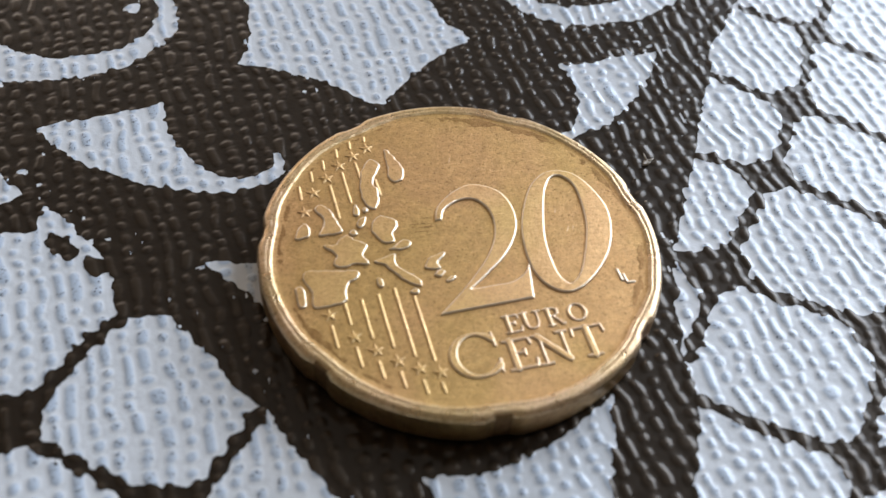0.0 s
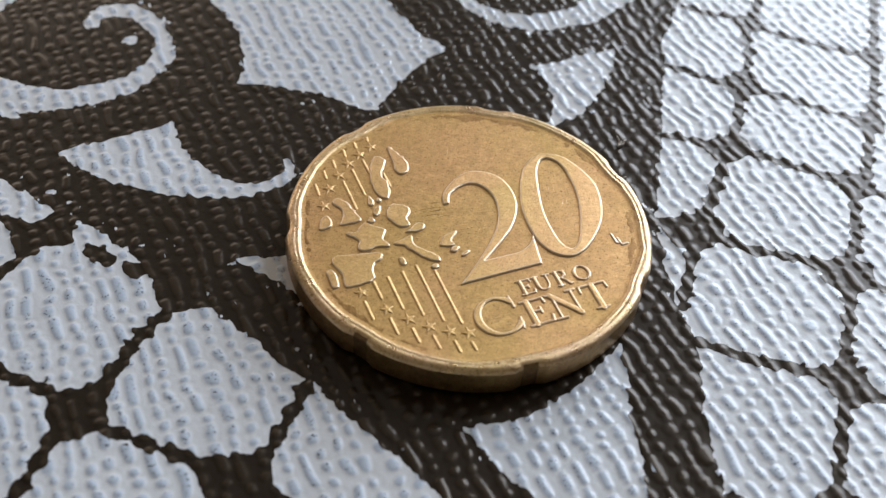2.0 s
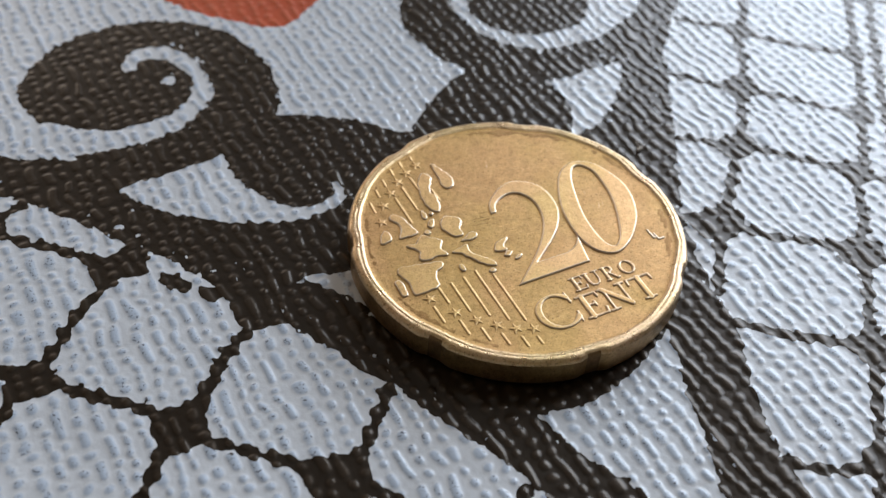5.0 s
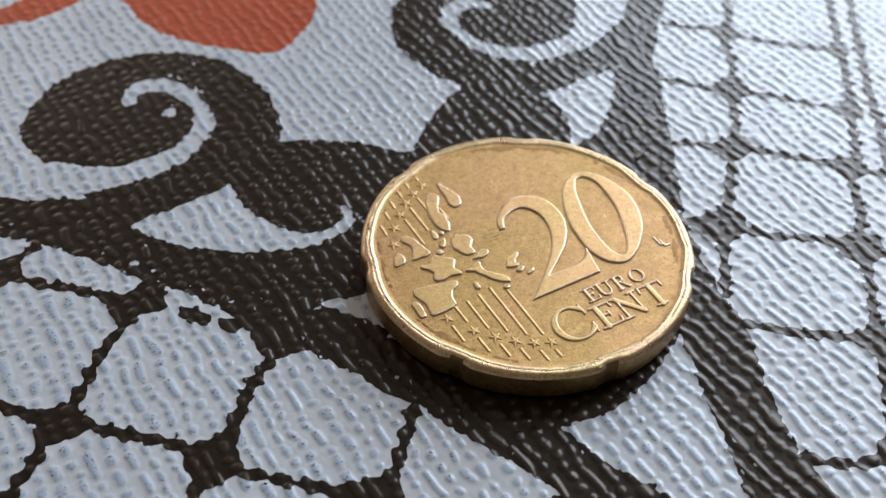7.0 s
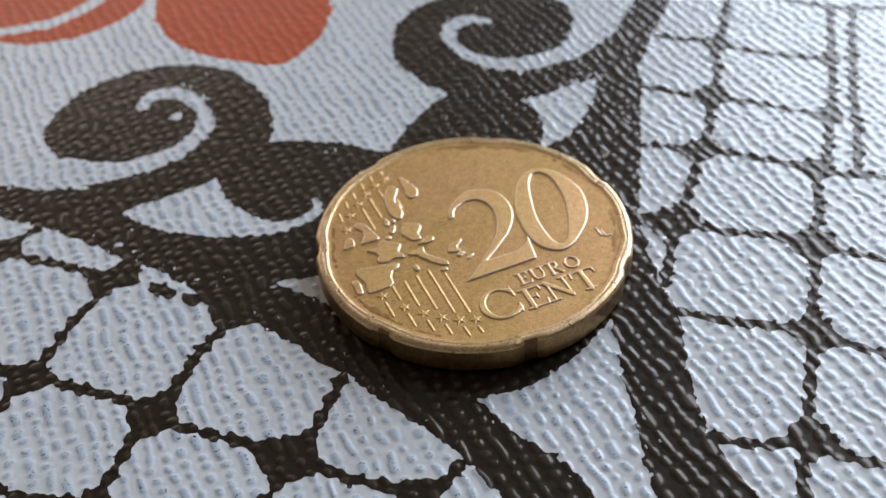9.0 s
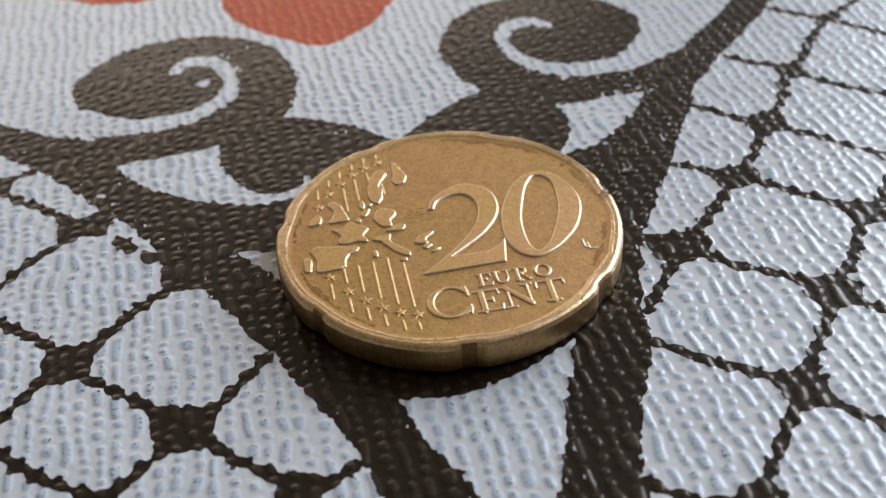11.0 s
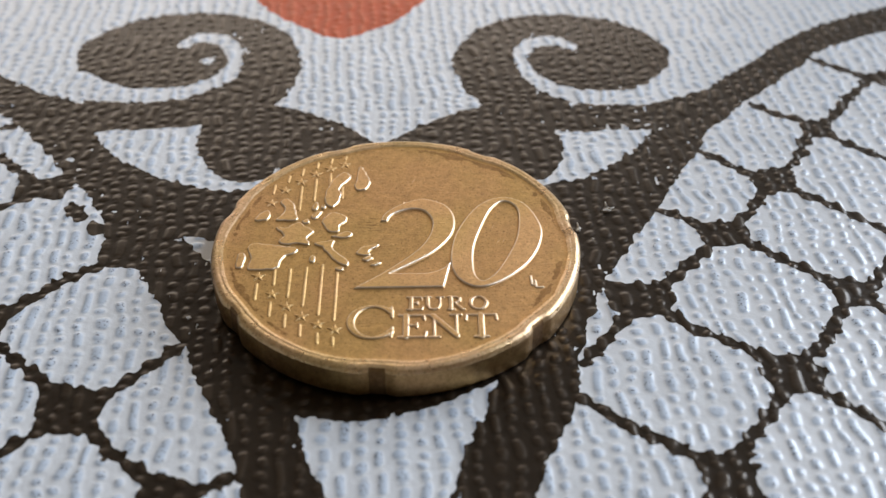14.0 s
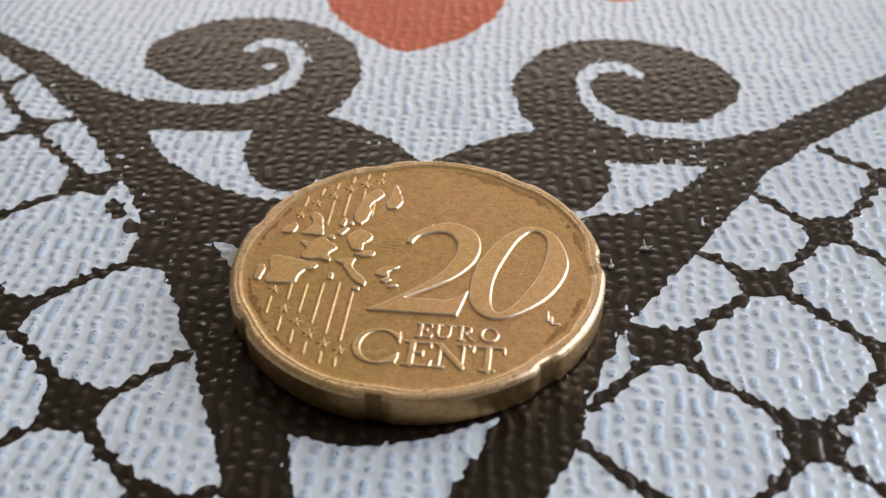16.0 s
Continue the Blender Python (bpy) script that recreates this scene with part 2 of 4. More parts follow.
tagged(boxes("wall_east", [((X1, Y0 - T, Z0), (X1 + T, wy0, Z1)), ((X1, wy1, Z0), (X1 + T, Y1 + T, Z1)),
                           ((X1, wy0, Z0), (X1 + T, wy1, wz0)), ((X1, wy0, wz1), (X1 + T, wy1, Z1))], PLASTER),
       "plain cream plastered wall with a window opening", "wall", **structure)


def window(name, place, turn, w, h):
    """White frame with one mullion in a wall opening; its length runs along local y."""
    ob = tagged(new(name), "unseen white-framed window with an area lamp", "window", **structure)
    ob.matrix_world = pose(*place, 0, 0, turn)
    fw = 0.05
    for part_name, lo, hi in (("window_frame", (-0.03, -w / 2, 0), (0.03, -w / 2 + fw, h)), ("window_frame", (-0.03, w / 2 - fw, 0), (0.03, w / 2, h)),
                              ("window_frame", (-0.03, -w / 2 + fw, 0), (0.03, w / 2 - fw, fw)), ("window_frame", (-0.03, -w / 2 + fw, h - fw), (0.03, w / 2 - fw, h)),
                              ("mullion", (-0.03, -0.025, fw), (0.03, 0.025, h - fw))):
        boxes(part_name, [(lo, hi)], WHITE_PAINT, ob, bevel=0.004)


window("window_1", (X1 + 0.1, WIN_Y, wz0), 0, WIN_W, WIN_H)
# the north window is assumed, a frame for the added lamp
window("window_added", (NWIN_X, Y1 + 0.1, nz0), 90, NWIN_W, NWIN_H)

table = tagged(new("table"), "brown wooden table under the patterned oilcloth", "table")
table.location = (-0.25, 0.1, Z0)
boxes("tabletop", [((-0.62, -0.45, 0.72), (0.62, 0.45, 0.7485))], TABLE_WOOD, table, bevel=0.003)
for sx in (-1, 1):
    for sy in (-1, 1):
        boxes("leg", [((sx * 0.55 - 0.03, sy * 0.38 - 0.03, 0), (sx * 0.55 + 0.03, sy * 0.38 + 0.03, 0.72))], TABLE_WOOD, table, bevel=0.004)

# ---- the tablecloth ----
GX0, GX1, GY0, GY1 = -48.0, 54.0, -36.0, 62.0
FLOOR_MM, GRAIN_MM = -0.070, 0.078     # valleys of the embossing, height of its grains
COLUMN, LEAN = 1.00, radians(3.5)    # spacing of the rows of grains and their lean


def embossing(x, y):
    """Raised grains, beads and short round-ended dashes in wavering rows; 0 in the valleys, 1 on top."""
    c, s = math.cos(LEAN), math.sin(LEAN)
    u = x * c + y * s + 0.20 * cloud(x, y, 5.0, 3) + 0.24 * cloud(x, y, 1.5, 4)
    v = -x * s + y * c + 0.15 * cloud(x, y, 2.3, 5)
    rng = np.random.RandomState(11)
    span, ds = 170.0, 0.05
    n = int(span / ds)
    where = np.arange(n) * ds
    beyond, shift, girth, rise = np.full((150, n), 9.0), np.zeros((150, n)), np.full((150, n), 0.3), np.zeros((150, n))
    for k in range(150):
        at = -rng.uniform(0, 2)
        while at < span:
            length = rng.choice([0.55, 0.75, 1.0, 1.4, 2.0], p=[0.27, 0.31, 0.24, 0.12, 0.06]) * rng.uniform(0.85, 1.15)
            gap = rng.uniform(0.05, 0.26)
            half = rng.uniform(0.32, 0.42)
            neck = half * rng.choice([0.55, 0.75, 0.9, 2.0], p=[0.25, 0.30, 0.2, 0.25])
            a, b = max(int((at - 0.1) / ds), 0), min(int((at + length + gap) / ds), n)
            if b > a:
                e = np.minimum(np.maximum(np.abs(where[a:b] - at - length / 2) - max(length / 2 - half, 0), 0), neck)
                keep = e < beyond[k, a:b]
                for table, value in ((beyond, e), (shift, rng.uniform(-0.13, 0.13)), (girth, half), (rise, rng.uniform(0.75, 1.0))):
                    table[k, a:b] = np.where(keep, value, table[k, a:b])
            at += length + gap
    j0 = np.clip((v + 75) / ds, 0, n - 2)
    j = j0.astype(int)
    i = np.floor(u / COLUMN).astype(int)
    k = i % 150
    e = beyond[k, j] * (1 - (j0 - j)) + beyond[k, j + 1] * (j0 - j)
    off = np.hypot(u - (i + 0.5) * COLUMN - shift[k, j], e) / girth[k, j]
    return rise[k, j] * step(1.04 - off, 0.0, 0.85)


def mirrored(points, axis=-1.75):
    return [(2 * axis - p[0], *p[1:]) for p in points]


BODY_TOP_R = [(-1.1, 14.1), (0.9, 16.0), (2.5, 17.1), (4.5, 18.3), (6.6, 19.15)]
SCROLL_R = [(6.6, 19.15), (5.6, 20.0), (4.7, 22.2), (4.1, 25.4), (4.5, 28.0), (6.0, 31.1), (8.9, 33.3), (12.2, 34.1), (15.5, 33.8), (18.8, 32.1), (20.9, 29.6), (21.7, 26.7), (21.0, 24.0), (19.7, 22.2)]
BODY_TOP_L = [(-9.75, 19.5), (-7.9, 18.8), (-5.6, 17.7), (-3.7, 16.0), (-2.0, 14.3), (-1.1, 14.1)]
SCROLL_L = [(-25.6, 24.4), (-26.6, 27.2), (-26.5, 29.4), (-25.2, 31.6), (-22.6, 33.9), (-19.3, 34.9), (-16.0, 35.0), (-12.6, 33.7), (-10.2, 31.6), (-8.7, 28.6), (-8.15, 25.4), (-8.4, 22.6), (-8.9, 21.0), (-9.75, 19.5)]
ARM_UP_R = [(20.0, 19.6), (23.1, 20.8), (25.9, 23.4), (28.4, 25.7), (31.5, 28.6), (34.6, 31.1), (38.4, 33.2), (42, 34.8), (50, 38)]
ARM_LOW_R = [(50, 33), (40, 30), (34.6, 27.2), (31.2, 23.8), (27.6, 20.5), (25.1, 18.0), (22.5, 15.0), (21.3, 12.6), (19.1, 9.1), (17.0, 5.4), (14.3, 1.2), (12.8, -1.4),
             (11.4, -5.2), (10.3, -8.4), (10.2, -10.6), (9.1, -13.2), (7.6, -16.3), (6.7, -19.4), (6.2, -24), (6.4, -32)]
ARM_LOW_L = [(-6.6, -32), (-6.6, -24), (-7.2, -18.5), (-8.2, -15.0), (-9.8, -11.7), (-12.0, -7.0), (-13.2, -5.2), (-14.2, -3.3), (-15.6, -0.8), (-16.5, 0.3), (-18.2, 0.6),
             (-18.85, 1.5), (-18.85, 3.0), (-19.1, 4.7), (-21.1, 8.0), (-23.5, 11.0), (-27.8, 16.5), (-30.5, 18.8), (-34.1, 22.5), (-38.4, 25.9), (-50, 33.5)]
ARM_UP_L = [(-50, 38.5), (-41.1, 30.6), (-37.8, 28.4), (-34.6, 26.5), (-31.4, 24.1), (-29.1, 22.4), (-26.5, 21.1), (-24.4, 20.2)]
LEAF_TOP_R = [(11.25, 15.8), (12.0, 15.25), (15.0, 15.35), (18.55, 15.5)]
LEAF_LOW_R = [(18.55, 15.5), (17.55, 14.0), (15.8, 11.9), (13.8, 10.15), (11.8, 9.05), (10.0, 8.6), (8.3, 8.0), (6.3, 8.2), (5.0, 9.3), (4.6, 10.5), (5.2, 11.7)]
LEAF_IN_R = [(5.2, 11.7), (5.5, 10.7), (6.4, 9.5), (8.2, 9.2), (10.0, 9.4), (10.9, 10.6), (11.6, 12.0), (11.55, 13.9), (11.25, 15.8)]
LEAF_TOP_L = [(-22.4, 15.95), (-19.5, 16.2), (-14.85, 16.6)]
LEAF_IN_L = [(-14.85, 16.6), (-14.7, 14.4), (-14.1, 12.1), (-12.7, 10.2), (-11.0, 9.3), (-9.8, 9.4), (-8.9, 9.9), (-8.75, 11.0)]
LEAF_LOW_L = [(-8.75, 11.0), (-8.1, 10.6), (-8.2, 9.6), (-9.4, 8.6), (-11.3, 8.3), (-13.7, 8.8), (-16.2, 9.9), (-18.5, 11.4), (-20.4, 13.0), (-21.5, 14.3), (-22.4, 15.95)]
STRIPE = [(13.9, 28.1, 0.5), (13.0, 29.0, 0.65), (11.8, 29.2, 0.85), (10.5, 28.6, 0.85), (9.75, 27.3, 0.65), (9.55, 25.8, 0.55), (9.9, 23.9, 0.6), (10.7, 22.6, 0.7),
          (12.0, 21.2, 0.85), (13.9, 20.3, 1.0), (16.1, 20.05, 1.05), (18.0, 20.1, 1.15), (19.9, 20.9, 1.35), (22.0, 23.0, 1.6)]
STRIPE_L = [(-18.2, 29.2, 0.5), (-17.7, 30.0, 0.6), (-16.6, 30.5, 0.75), (-15.2, 30.1, 0.8), (-14.1, 28.7, 0.75), (-13.55, 26.9, 0.65), (-13.6, 25.0, 0.75), (-14.4, 23.3, 0.8),
            (-15.7, 22.2, 0.85), (-17.3, 21.4, 0.9), (-19.3, 21.1, 0.95), (-21.6, 21.2, 1.1), (-23.7, 21.9, 1.3), (-25.7, 23.2, 1.6)]
SHIRT_TOP = [(-5.2, -12.2), (-3.5, -12.5), (-1.6, -12.6), (0.7, -12.1), (3.6, -11.0), (5.6, -9.9)]
SHIRT_R = [(5.6, -9.9), (4.7, -12.5), (3.8, -14.8), (3.1, -16.8), (2.2, -19.2), (1.3, -22.3), (0, -27)]
SHIRT_L = [(0, -27), (-1.8, -22.0), (-2.1, -20.0), (-2.8, -18.0), (-3.8, -16.4), (-4.6, -14.6), (-5.2, -12.2)]
THORN = [(-13.8, 3.3), (-10.5, 2.7), (-11.0, -0.4)]


def scroll_print(x, y):
    """The dark ornament: two scrolls with their arms, leaves cut out of them, and the stem below."""
    outline = runs(BODY_TOP_R, SCROLL_R, ARM_UP_R, ARM_LOW_R, ARM_LOW_L, ARM_UP_L, SCROLL_L, BODY_TOP_L)
    d = inside(outline, x, y)
    for run in (STRIPE, STRIPE_L):
        d = np.minimum(d, -stroke(curve(run), x, y))
    for leaf in (runs(LEAF_TOP_R, LEAF_LOW_R, LEAF_IN_R), runs(LEAF_TOP_L, LEAF_IN_L, LEAF_LOW_L)):
        d = np.minimum(d, -inside(leaf, x, y))
    for thorn in (THORN, mirrored(THORN)):
        d = np.minimum(d, -inside(np.array(thorn), x, y))
    d = np.minimum(d, -inside(runs(SHIRT_TOP, SHIRT_R, SHIRT_L), x, y))
    d = np.minimum(d, np.hypot((x + 15.75) * 0.7, y - 26.5) - 0.42)
    return d


# The net: lines of the mesh beside each arm, and the knots where they meet
NET_L = ["-18.6,0.5 -20.5,-0.9 -21.7,-2.2 -22.9,-3.4 -24.2,-4.6", "-24.2,-4.6 -25.5,-2.9 -26.9,-1.5 -28.5,-0.2 -29.8,1.2 -31.0,2.0", "-31.0,2.0 -29.0,4.2 -27.9,5.5 -26.4,6.8 -25.1,7.8 -23.7,8.6",
         "-31.5,16.0 -29.3,13.4 -27.8,12.2 -26.1,10.6 -24.4,9.1 -23.1,8.0", "-33.6,13.4 -32.1,14.7 -30.5,16.1 -28.7,16.9", "-31.5,16.0 -33.8,18 -36,21",
         "-36,21 -35,23.2", "-36,21 -40,24 -46,27", "-32.1,14.7 -33.6,13.2 -36,10", "-36,10 -34.4,5.4 -31.0,2.0", "-31.0,2.0 -32.3,1.2 -33.3,0.1 -36.7,-3.1", "-36,10 -40,13",
         "-11.8,-6.2 -12.6,-7.1 -13.4,-8.0 -14.4,-9.1 -15.6,-10.3 -17.2,-11.5", "-24.2,-4.7 -22.9,-6.3 -21.3,-7.7 -19.6,-9.25 -18.5,-10.2 -17.2,-11.5",
         "-17.2,-11.5 -16.1,-12.7 -15.0,-13.9 -13.6,-15.2 -12.1,-16.4 -11.2,-17.1 -9.4,-17.0 -8.3,-16.2",
         "-17.2,-11.5 -18.3,-12.7 -19.4,-13.7 -21.5,-15.6", "-24.2,-4.6 -25.3,-5.5 -26.5,-6.8 -27.8,-8.5 -28.9,-9.3", "-28.9,-9.3 -26,-12.5 -21.5,-15.6", "-36.7,-3.1 -34.5,-5.4 -33.1,-7.2 -29.2,-9.6",
         "-11.5,-16.9 -14.5,-20 -18,-22", "-21.5,-15.6 -18,-22", "-11.5,-16.9 -9.5,-20 -7,-21"]
NET_R = ["12.6,-1.6 13.4,-2.2 14.4,-3.2", "10.6,-8.6 11.2,-7.7 12.2,-6.5 13.4,-5.0 14.4,-3.2", "14.4,-3.2 16.1,-2.1 17.7,-0.5 19.1,1.0 20.7,3.0", "16.6,5.8 17.4,5.5 18.5,4.9 19.6,4.0 20.7,3.0",
         "20.7,3.0 22.5,4.5 23.9,6.3 25.4,8.8", "21.4,12.5 22.9,10.9 24.0,9.7 25.4,8.8", "26.6,18.8 28.1,17.4 29.4,16.7 30.6,15.4", "25.4,8.8 27.3,10.5 28.4,12.0 29.4,14.0 30.6,15.4",
         "25.4,8.8 26.9,7.5 28.4,6.2 30.4,4.3 32.6,2.2", "30.6,15.4 32.4,13.0 35.1,10.8 37.7,8.8", "28.1,-3.3 30.8,0.1 32.6,2.2 35.5,5.6 37.9,9.1 40.8,12.8 43,15.8", "30.6,15.4 32.4,17.2 34.8,20.3 37,22.5",
         "37,22.5 40.5,18.5 43,15.8", "33,25.8 35,24 37,22.5", "37,22.5 41,25 45,28", "43,15.8 48,13", "39.7,8.3 36.4,4.2 34.6,1.6 32.4,-1.5 30.0,-4.6", "39.7,8.3 42,11.5 45,15",
         "20.7,3.0 22.5,1.8 24.1,0.3 25.9,-1.3 27.4,-2.8", "14.4,-3.2 16.0,-4.5 17.2,-5.7 18.7,-6.7 20.6,-8.1 21.9,-9.5", "21.9,-9.5 23.2,-8.3 24.5,-7.1 25.7,-5.3 27.4,-2.8",
         "10.1,-11.2 11.3,-12.2 12.5,-13.3 14.0,-14.3 15.8,-15.5 17.1,-16.6", "17.1,-16.6 18.2,-14.8 19.3,-13.3 20.6,-11.8 21.9,-9.5", "6.4,-20.7 7.0,-21.5 8.4,-22.4 10.0,-22.9 11.6,-23.4",
         "11.6,-23.4 12.2,-22.2 13.0,-21.2 14.0,-20.0 15.2,-18.5 17.1,-16.6", "21.9,-9.5 23.4,-11.1 24.5,-12.0 27,-14.5", "27.4,-2.8 29.0,-4.4 31.2,-5.7 33,-8", "17.1,-16.6 18.0,-18.0 19.1,-19.2 21,-21", "11.6,-23.4 12.6,-25.4 14.3,-26.7", "11.6,-23.4 9.7,-25.0 8.6,-26.7"]
KNOTS = [(-24.3, -4.7, 1.25), (-31.2, 2.0, 1.1), (-25.0, 8.9, 0.8), (-31.0, 15.6, 0.8), (-17.25, -11.55, 1.3), (-11.1, -17.15, 0.8), (14.3, -3.2, 1.25), (20.7, 3.0, 1.0),
         (25.4, 8.8, 1.0), (30.6, 15.3, 0.85), (21.9, -9.5, 1.2), (17.0, -16.6, 1.1), (27.4, -2.8, 0.95), (32.6, 2.2, 0.8), (11.6, -23.4, 1.1), (37.8, 8.9, 0.7), (-18.2, -11.1, 0.8), (-24.1, 8.9, 0.7), (-23.4, 8.4, 0.55), (-23.2, 9.5, 0.72), (-21.8, 6.55, 0.40), (-21.3, 6.05, 0.40), (-20.8, 5.55, 0.38), (-19.75, 4.5, 0.40), (-19.4, 4.2, 0.36),
         (15.6, -3.2, 0.8), (22.0, 3.2, 0.6), (22.9, -9.6, 0.8), (26.6, 9.3, 0.6)]


def net_print(lines, x, y):
    """Beaded lines that flow together at their knots."""
    k = 0.22
    total = np.zeros(x.shape)
    for n, line in enumerate(lines):
        pts = [tuple(float(v) for v in p.split(",")) for p in line.split()]
        c = curve(pts, 4)
        lo, hi = c.min(0) - 3, c.max(0) + 3
        near = (x > lo[0]) & (x < hi[0]) & (y > lo[1]) & (y < hi[1])
        if near.any():
            total[near] += np.exp(stroke([(a, b, 0.40) for a, b in c], x[near], y[near], 0.26, 1.35 + 0.09 * (n % 5), n * 0.7) / k)
    sign = -1 if lines is NET_L else 1
    for a, b, r in KNOTS:
        if a * sign > 0:
            near = (abs(x - a) < 5) & (abs(y - b) < 5)
            total[near] += np.exp((1.3 * r - np.hypot(x[near] - a, y[near] - b)) / k)
    return k * np.log(total + 1e-12)


PETAL = [(-5.0, 29.9), (-2.9, 31.2), (-0.7, 33.0), (1.0, 35.5), (2.0, 38.3), (2.2, 42.0), (1.0, 46.0), (-3.0, 49.5), (-8.0, 50.0), (-12.0, 48.5), (-13.9, 44.5), (-14.0, 40.5), (-13.1, 37.6), (-11.6, 35.1), (-9.5, 32.9), (-7.3, 31.0), (-5.0, 29.9)]
CURL = [(-33.0, 50.0), (-27.1, 45.0), (-24.0, 43.7), (-20.8, 43.4), (-17.0, 44.8), (-14.6, 46.8), (-13.6, 51.0), (-18.0, 56.0), (-26.0, 57.0)]
CURL_STRIPE = [(-29.5, 48.2, 0.7), (-26.8, 47.5, 0.75), (-23.8, 47.2, 0.8), (-21.0, 48.0, 0.8), (-18.6, 49.6, 0.8), (-17.4, 51.5, 0.8)]
FAR_PETAL = [(12.4, 41.2), (15.0, 43.0), (17.5, 47.0), (17.0, 52.0), (12.0, 55.0), (7.0, 53.0), (5.5, 48.0), (8.5, 43.0)]


def red_print(which, x, y):
    if which == "curl":
        d = inside(curve(CURL, 6, True), x, y)
        return np.minimum(d, -stroke(curve(CURL_STRIPE), x, y))
    return inside(curve(PETAL) if which == "petal" else curve(FAR_PETAL, 6, True), x, y)


def cut(verts, faces, sign, extra):
    """Cuts triangles along sign = 0. Returns (verts, faces, extra) of the positive and of the negative side."""
    pos = sign >= 0
    count = pos[faces].sum(1)
    whole_in, whole_out = faces[count == 3], faces[count == 0]
    mixed = faces[(count == 1) | (count == 2)]
    lone_in = pos[mixed].sum(1) == 1
    lone = np.where(lone_in[:, None], pos[mixed], ~pos[mixed])
    first = lone.argmax(1)
    rows = np.arange(len(mixed))
    p, a, b = mixed[rows, first], mixed[rows, (first + 1) % 3], mixed[rows, (first + 2) % 3]
    n = len(verts)
    edges = np.concatenate([np.stack([np.minimum(p, q), np.maximum(p, q)], 1) for q in (a, b)])
    keys, back = np.unique(edges[:, 0].astype(np.int64) * n + edges[:, 1], return_inverse=True)
    e0, e1 = keys // n, keys % n
    w = np.clip(sign[e0] / (sign[e0] - sign[e1]), 0.02, 0.98)
    verts = np.concatenate([verts, verts[e0] * (1 - w[:, None]) + verts[e1] * w[:, None]])
    extra = [np.concatenate([v, v[e0] * (1 - w) + v[e1] * w]) for v in extra]
    pa, pb = n + back[: len(mixed)], n + back[len(mixed):]
    tip = np.stack([p, pa, pb], 1)
    rest = np.concatenate([np.stack([a, b, pb], 1), np.stack([a, pb, pa], 1)])
    twice = np.concatenate([lone_in, lone_in])
    out = []
    for f in (np.concatenate([whole_in, tip[lone_in], rest[~twice]]), np.concatenate([whole_out, tip[~lone_in], rest[twice]])):
        used, inv = np.unique(f, return_inverse=True)
        out.append((verts[used], inv.reshape(-1, 3), [v[used] for v in extra]))
    return out


